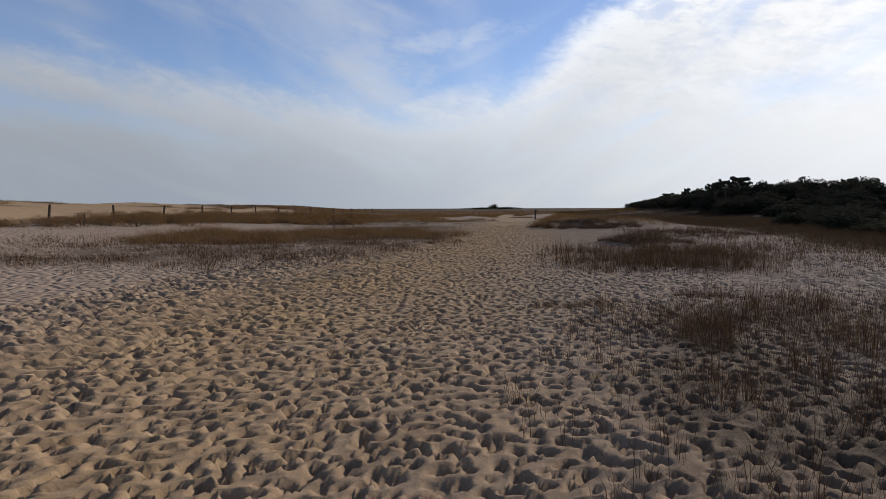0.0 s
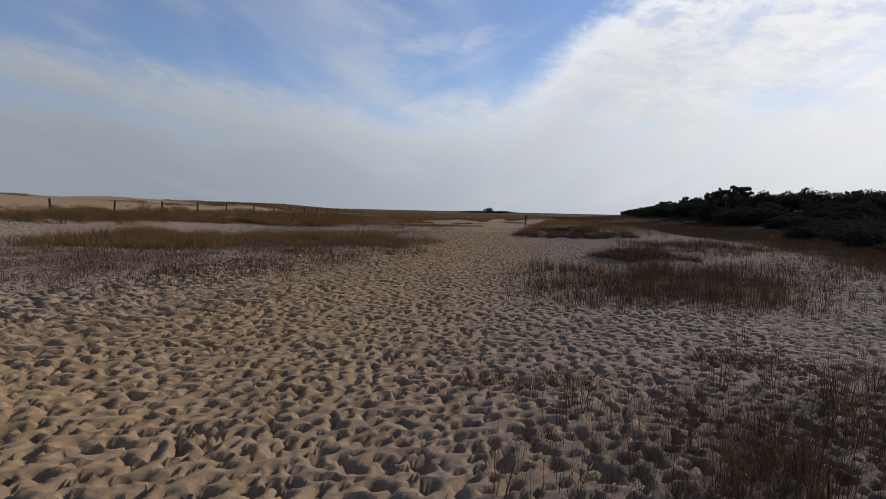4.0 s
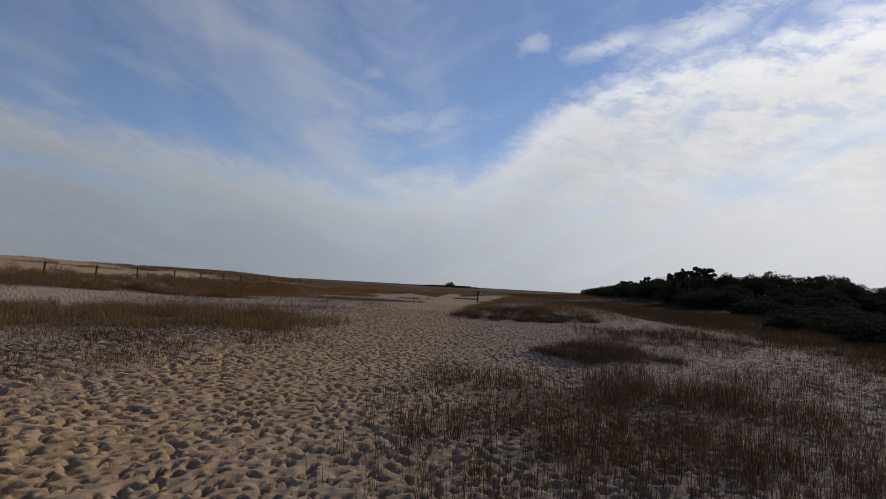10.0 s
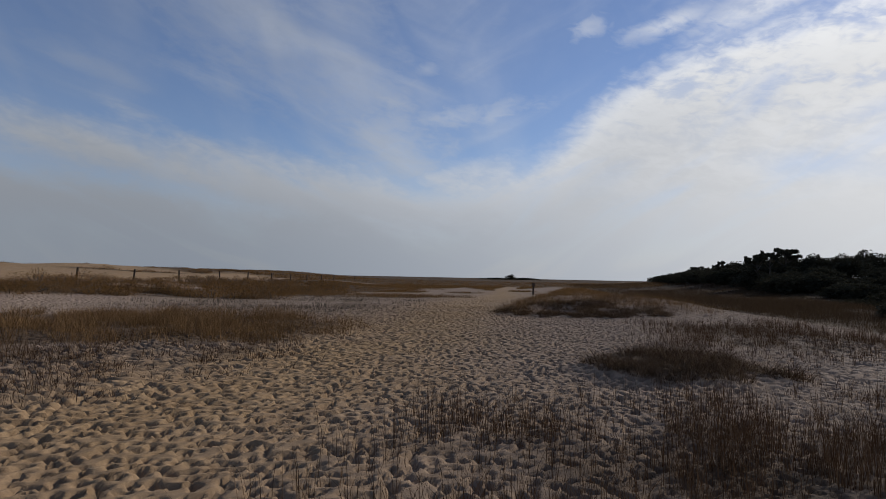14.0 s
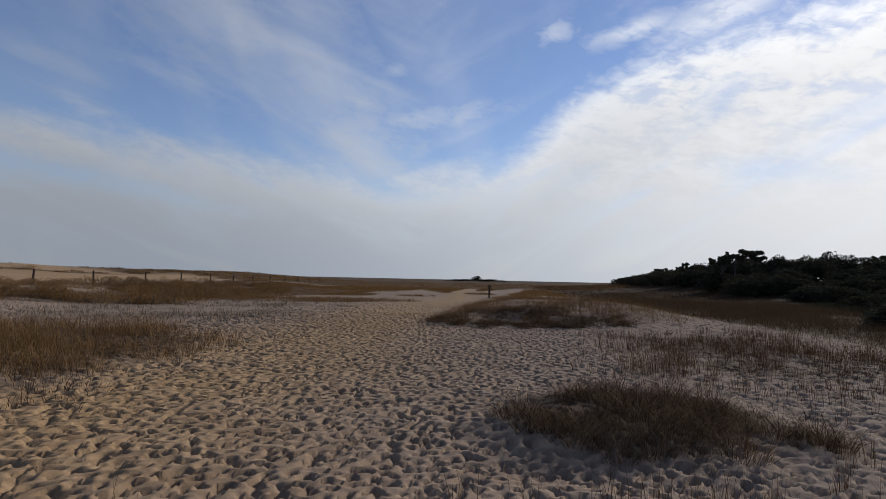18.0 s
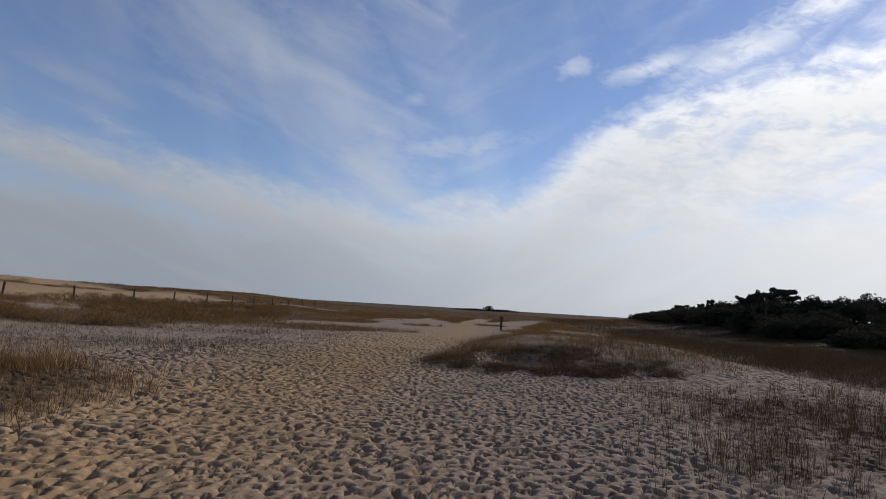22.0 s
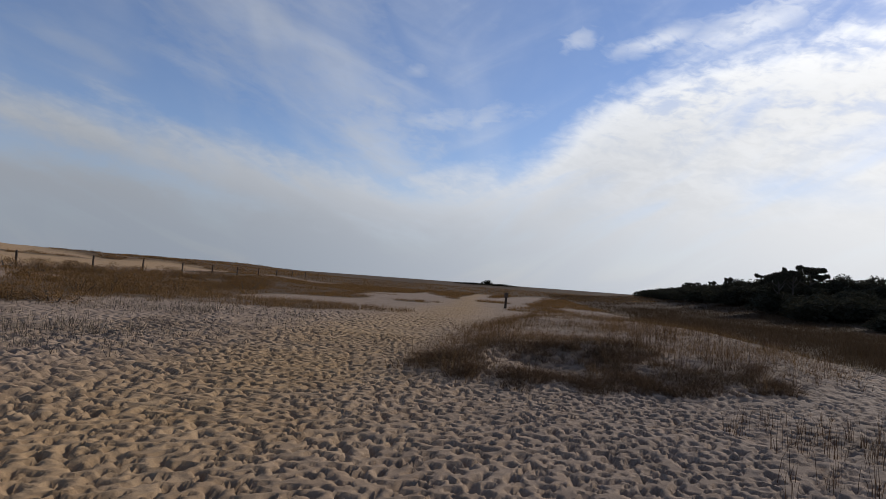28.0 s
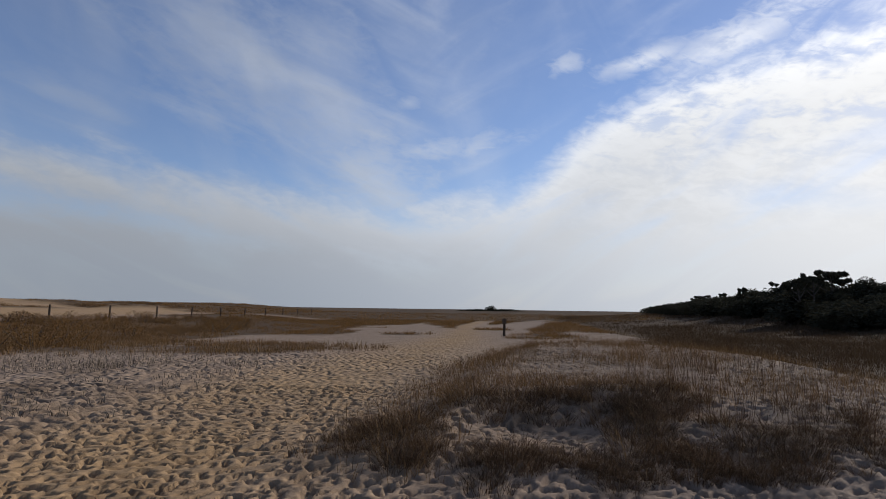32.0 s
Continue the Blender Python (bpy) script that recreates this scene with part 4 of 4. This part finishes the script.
def leaf_cloud(name, lumps, count, leaf, seed, mat=None):
    """Small leaves round the lumps (x, y, z, radius), thinned inside, uneven outside."""
    r = np.random.default_rng(seed)
    lumps = np.array(lumps)
    pick = r.choice(len(lumps), count, p=lumps[:, 3] ** 2 / (lumps[:, 3] ** 2).sum())
    d = r.normal(0, 1, (count, 3))
    d /= np.linalg.norm(d, axis=1)[:, None]
    c = lumps[pick, :3] + d * (lumps[pick, 3] * r.uniform(0.4, 1.0, count) ** 0.6)[:, None] * np.array([1, 1, 0.8])
    a = r.normal(0, 1, (count, 3))
    a /= np.linalg.norm(a, axis=1)[:, None]
    b = np.cross(a, r.normal(0, 1, (count, 3)))
    b /= np.linalg.norm(b, axis=1)[:, None]
    size = (leaf * r.uniform(0.6, 1.5, count))[:, None]
    v = np.stack([c - a * size, c + b * size * 0.7, c + a * size], 1).reshape(-1, 3)
    mesh = raw_mesh(name, v, None, np.arange(count * 3).reshape(-1, 3))
    mesh.materials.append(mat or LEAF)
    return mesh


def make_shrub(k):
    """A wind-pruned evergreen about 1 m wide and 1 m tall, to be scaled: several stems and a lumpy crown."""
    r = random.Random(500 + k)
    ob = empty("shrub", "dark evergreen wind-pruned shrub in a dense thicket", "shrub", "thicket")
    stems = []
    lumps = []
    for i in range(6 + k % 3):
        a, d = r.uniform(0, 6.28), r.uniform(0.05, 0.42)
        x, y, z = d * math.cos(a), d * math.sin(a), r.uniform(0.45, 0.82) - 0.25 * d
        lumps.append((x, y, z, r.uniform(0.16, 0.27)))
        lumps.append((x * 1.15, y * 1.15, z * 0.5, r.uniform(0.18, 0.26)))
        stems.append((x, y, z))
    lumps.append((0, 0, 0.62, 0.30))
    bm = bmesh.new()
    for x, y, z in stems[:5]:
        tube(bm, [(x * 0.1, y * 0.1, -0.05), (x * 0.5, y * 0.5, z * 0.5), (x, y, z + 0.1)], [0.035, 0.022, 0.006], 6)
    part("trunk", bm, BARK, ob)
    crown = new("crown", leaf_cloud("crown", lumps, 2300, 0.044, 520 + k))
    crown.parent = ob
    return ob


def make_pine(k):
    """A wind-shaped pine 1 m tall, to be scaled: bare leaning trunk, limbs and clumps of needles."""
    r = random.Random(600 + k)
    ob = empty("pine_tree", "dark wind-shaped pine with bare limbs above the thicket", "tree", "pines over the thicket")
    bm = bmesh.new()
    bend = r.uniform(0.06, 0.14)
    tube(bm, [(0, 0, -0.04), (bend * 0.4, 0, 0.3), (bend, 0.01, 0.6), (bend * 1.2, 0, 0.86)], [0.04, 0.032, 0.024, 0.01], 8)
    part("trunk", bm, BARK, ob)
    lumps = []
    for i in range(7):
        a, h = i * 2.4 + r.uniform(-0.4, 0.4), 0.5 + 0.055 * i
        reach = r.uniform(0.22, 0.46) * (1.1 - 0.3 * (i / 7))
        x, y = bend + reach * math.cos(a), reach * math.sin(a)
        top = min(0.95, h + r.uniform(0.12, 0.24))
        bm = bmesh.new()
        tube(bm, [(bend * h, 0, h - 0.08), ((bend + x) / 2, y / 2, h + 0.04), (x, y, top)], [0.018, 0.012, 0.005], 5)
        part("limb", bm, BARK, ob)
        for j in range(6):
            k_out = r.uniform(0.45, 1.15)
            lumps.append((bend + (x - bend) * k_out + r.uniform(-0.09, 0.09), y * k_out + r.uniform(-0.09, 0.09), top + r.uniform(-0.06, 0.05), r.uniform(0.035, 0.075)))
    for j in range(5):
        lumps.append((bend * 1.2 + r.uniform(-0.15, 0.15), r.uniform(-0.15, 0.15), 0.9 + r.uniform(-0.04, 0.03), 0.07))
    crown = new("crown", leaf_cloud("crown", lumps, 2200, 0.036, 620 + k))
    crown.parent = ob
    return ob


shrubs = [make_shrub(k) for k in range(6)]
pines = [make_pine(k) for k in range(3)]
used = set()


def grow(source, x, y, top, wide, turn, label=""):
    """Stand a shrub or tree so that its top reaches that height."""
    z = low(x, y) - 0.05
    tall = max(0.5, top - z) * 1.12
    m = pose(x, y, z, 0, 0, turn)
    if source.name in used:
        ob = copy_thing(source, m)
    else:
        ob = source
        ob.matrix_basis = m
    used.add(source.name)
    ob.scale = (wide, wide, tall)
    return tagged(ob, label)


r = random.Random(77)
for k in range(len(RIDGE) - 1):
    (x0, y0), (x1, y1) = RIDGE[k], RIDGE[k + 1]
    count = max(3, int(math.hypot(x1 - x0, y1 - y0) / 1.7))
    for i in range(count):
        f = (i + r.uniform(0, 1)) / count
        top = RIDGE_TOP[k] + (RIDGE_TOP[k + 1] - RIDGE_TOP[k]) * f
        x, y = x0 + (x1 - x0) * f + r.gauss(0, 0.9), y0 + (y1 - y0) * f + r.gauss(0, 0.9)
        grow(shrubs[r.randrange(6)], x, y, top * r.uniform(0.93, 1.06), r.uniform(2.4, 4.4), r.uniform(0, 360))
# the near slope of the thicket
slope = 0
while slope < 110:
    x, y = r.uniform(28, 75), r.uniform(52, 140)
    d, top = (float(v) for v in ridge(np.array([x]), np.array([y])))
    in_front = (y < 74 if x > 42 else x < np.interp(y, [60, 80, 90, 120, 150], [42, 41, 41, 46, 49]))
    if not in_front or d > np.interp(y, [55, 80, 150], [14, 9, 5]) or d < 1.5:
        continue
    grow(shrubs[r.randrange(6)], x, y, low(x, y) + max(0.8, (top * 0.5) * (1 - d / 18)) + r.uniform(0, 0.4), r.uniform(3.0, 4.6), r.uniform(0, 360))
    slope += 1
# low dark brush between the field and the pond
for i in range(84):
    f = r.uniform(0, 1)
    x, y = 19.6 + 13 * f ** 1.2 + r.gauss(0, 1.1), 23 + 26 * f + r.gauss(0, 1.8)
    if math.hypot((x - POND[0]) / POND[2], (y - POND[1]) / POND[3]) < 1.15 or x > 36:
        continue
    over_pond = 37.5 < math.degrees(math.atan2(x - 2, y - 6)) < 47
    grow(shrubs[r.randrange(6)], x, y, low(x, y) + (r.uniform(0.25, 0.4) if over_pond else r.uniform(0.7, 1.25)), r.uniform(1.8, 2.8), r.uniform(0, 360), "low dark brush at the pond's edge")
for i in range(26):
    x, y = r.uniform(46, 80), r.uniform(48, 66)
    grow(shrubs[r.randrange(6)], x, y, low(x, y) + r.uniform(0.8, 1.6), r.uniform(3, 4.5), r.uniform(0, 360), "low dark brush beyond the pond")
for i in range(46):
    x, y = r.uniform(32, 54), r.uniform(61, 74)
    if x - 32 > (y - 60) * 1.9 + 4 or x < 30 + (66 - y) * 0.6:
        continue
    grow(shrubs[r.randrange(6)], x, y, low(x, y) + r.uniform(1.0, 1.9), r.uniform(3, 4.4), r.uniform(0, 360))
grow(pines[0], 37.3, 76.0, 4.75, 3.7, 20, "dark flat-topped pine with bare limbs above the thicket")
for x, y, top, wide, k in ((39.2, 86, 4.4, 3.2, 1), (49.2, 130.1, 3.5, 3.0, 1), (44.5, 110, 3.9, 1.6, 2), (33.6, 73.5, 4.0, 2.5, 2), (35.2, 74.5, 4.3, 2.2, 1), (41.0, 109, 3.5, 3.2, 0), (34.6, 84.5, 3.7, 1.3, 2), (53.4, 79, 4.7, 2.6, 1)):
    grow(pines[k], x, y, top, wide, r.uniform(0, 360))
# far lone bushes on the horizon
for x, y, top, wide in ((32.2, 383, 3.0, 6), (22, 380, 0.9, 16), (38, 390, 1.1, 24)):
    grow(shrubs[0], x, y, top, wide, 40, "far dark bush on the flat horizon")


def make_scrub_bush(k):
    """A low rounded leafless bush: a few twigs and a dome of small shoots."""
    r = random.Random(560 + k)
    ob = empty("scrub_bush", "low rounded brown bush on the sandy bank before the fence", "bush", "bushes before the fence")
    lumps, bm = [], bmesh.new()
    for i in range(8):
        a, d = r.uniform(0, 6.28), r.uniform(0.05, 0.5)
        x, y, z = d * math.cos(a), d * math.sin(a), r.uniform(0.10, 0.30) * (1.1 - d)
        lumps.append((x, y, z, r.uniform(0.14, 0.26)))
        tube(bm, [(x * 0.2, y * 0.2, -0.05), (x * 0.7, y * 0.7, z * 0.6), (x * 1.1, y * 1.1, z + 0.12)], [0.014, 0.009, 0.003], 5)
    part("stem", bm, BARK, ob)
    dome = new("foliage", leaf_cloud("foliage", lumps, 2000, 0.0135, 580 + k, SCRUB if k % 3 else STRAW))
    dome.parent = ob
    return ob


scrub_bushes = [make_scrub_bush(k) for k in range(6)]
bank = sow([(-19, 27), (-14.5, 32), (-12, 37), (-8, 39.2), (-5.2, 39.8), (-6.5, 46), (-6.5, 60), (-10, 78), (-15, 84), (-16.4, 64), (-18, 45)], 900, 116, 0.8, 0.5, 0.30, 0.55)[:150]
near_bank = sow([(-24, 17), (-17.5, 20), (-15, 24), (-12.6, 33), (-9.8, 37.6), (-8, 40), (-13, 43), (-18, 34), (-22, 26)], 420, 134, 0.8, 0.6, 0.30, 0.5)[:60]
bank = np.concatenate([bank, near_bank])
spots = [(-6.3, 39.9), (-7.1, 40.0), (-5.4, 40.3)] + [(float(x), float(y)) for x, y in bank]
r = random.Random(88)
for k, (x, y) in enumerate(spots):
    m = pose(x, y, low(x, y) - 0.03, 0, 0, r.uniform(0, 360))
    ob = copy_thing(scrub_bushes[k % 6], m) if k >= 6 else scrub_bushes[k]
    ob.matrix_basis = m
    wide = r.uniform(0.9, 2.3) if k > 2 else 1.9
    ob.scale = (wide, wide, wide * r.uniform(0.5, 0.9))
dune_places = np.random.default_rng(89).uniform((-46, 16), (-21.5, 110), (420, 2))
dune_places = [p for p in dune_places if plants(p[:1], p[1:])[0] > 0.35][:85]
for k, (x, y) in enumerate(dune_places):
    ob = copy_thing(scrub_bushes[k % 6], pose(x, y, low(x, y) - 0.03, 0, 0, r.uniform(0, 360)))
    wide = r.uniform(0.9, 2.2)
    ob.scale = (wide, wide * 1.2, wide * r.uniform(0.35, 0.6))
    tagged(ob, "low brown bush on the pale dunes behind the fence", "bush", "bushes on the dunes")


# ---------------------------------------------------------------- fence and marker post
def round_post(height, radius, seed):
    r = random.Random(seed)
    bm = bmesh.new()
    lean_x, lean_y = r.uniform(-0.04, 0.14), r.uniform(-0.06, 0.06)
    hs = [-0.25, 0.0, 0.3, 0.6, height - 0.03, height]
    tube(bm, [(lean_x * h, lean_y * h, h) for h in hs], [radius * q for q in (1.05, 1.05, 1.0, 0.97, 0.95, 0.7)], 9)
    return bm


FENCE_Y = [18.2, 23.6, 28.9, 34.1, 39.4, 44.8, 50.0, 55.5, 61.8, 67.4, 73.2, 78.7, 84.4, 90.2, 96.0, 102.0, 108.0, 114.5]
fence = empty("fence", "row of weathered wooden fence posts along the dunes", "fence", place=(-21 + 0.065 * 28.9, 28.9, low(-19.1, 28.9)))
for k, y in enumerate(FENCE_Y):
    x = -21 + 0.065 * y
    top = np.interp(y, [18, 45, 62, 90, 115], [1.78, 1.70, 1.66, 1.45, 1.3])
    z = low(x, y)
    ob = part("post", round_post(max(0.75, top - z - 0.06), 0.06, 700 + k), TIMBER, fence)
    ob.matrix_basis = Matrix.Translation(Vector((x, y, z)) - fence.location)

marker = empty("marker_post", "short dark wooden marker post with a small plate beside the path", "post", place=(9.35, 60.5, low(9.35, 60.5)))
bm = bmesh.new()
tube(bm, [(0, 0, -0.3), (0, 0, 0.02), (0.01, 0, 0.5), (0.0, 0, 0.93), (0, 0, 0.97)], [0.085, 0.082, 0.078, 0.075, 0.05], 10)
part("post", bm, TIMBER, marker)
bm = bmesh.new()
bmesh.ops.create_cube(bm, size=1, matrix=Matrix.Translation((0.0, -0.095, 0.80)) @ Matrix.Diagonal((0.24, 0.03, 0.30, 1)))
bmesh.ops.bevel(bm, geom=bm.edges[:], offset=0.006, segments=2, affect="EDGES")
part("sign_plate", bm, SIGN, marker, "small dark square plate")
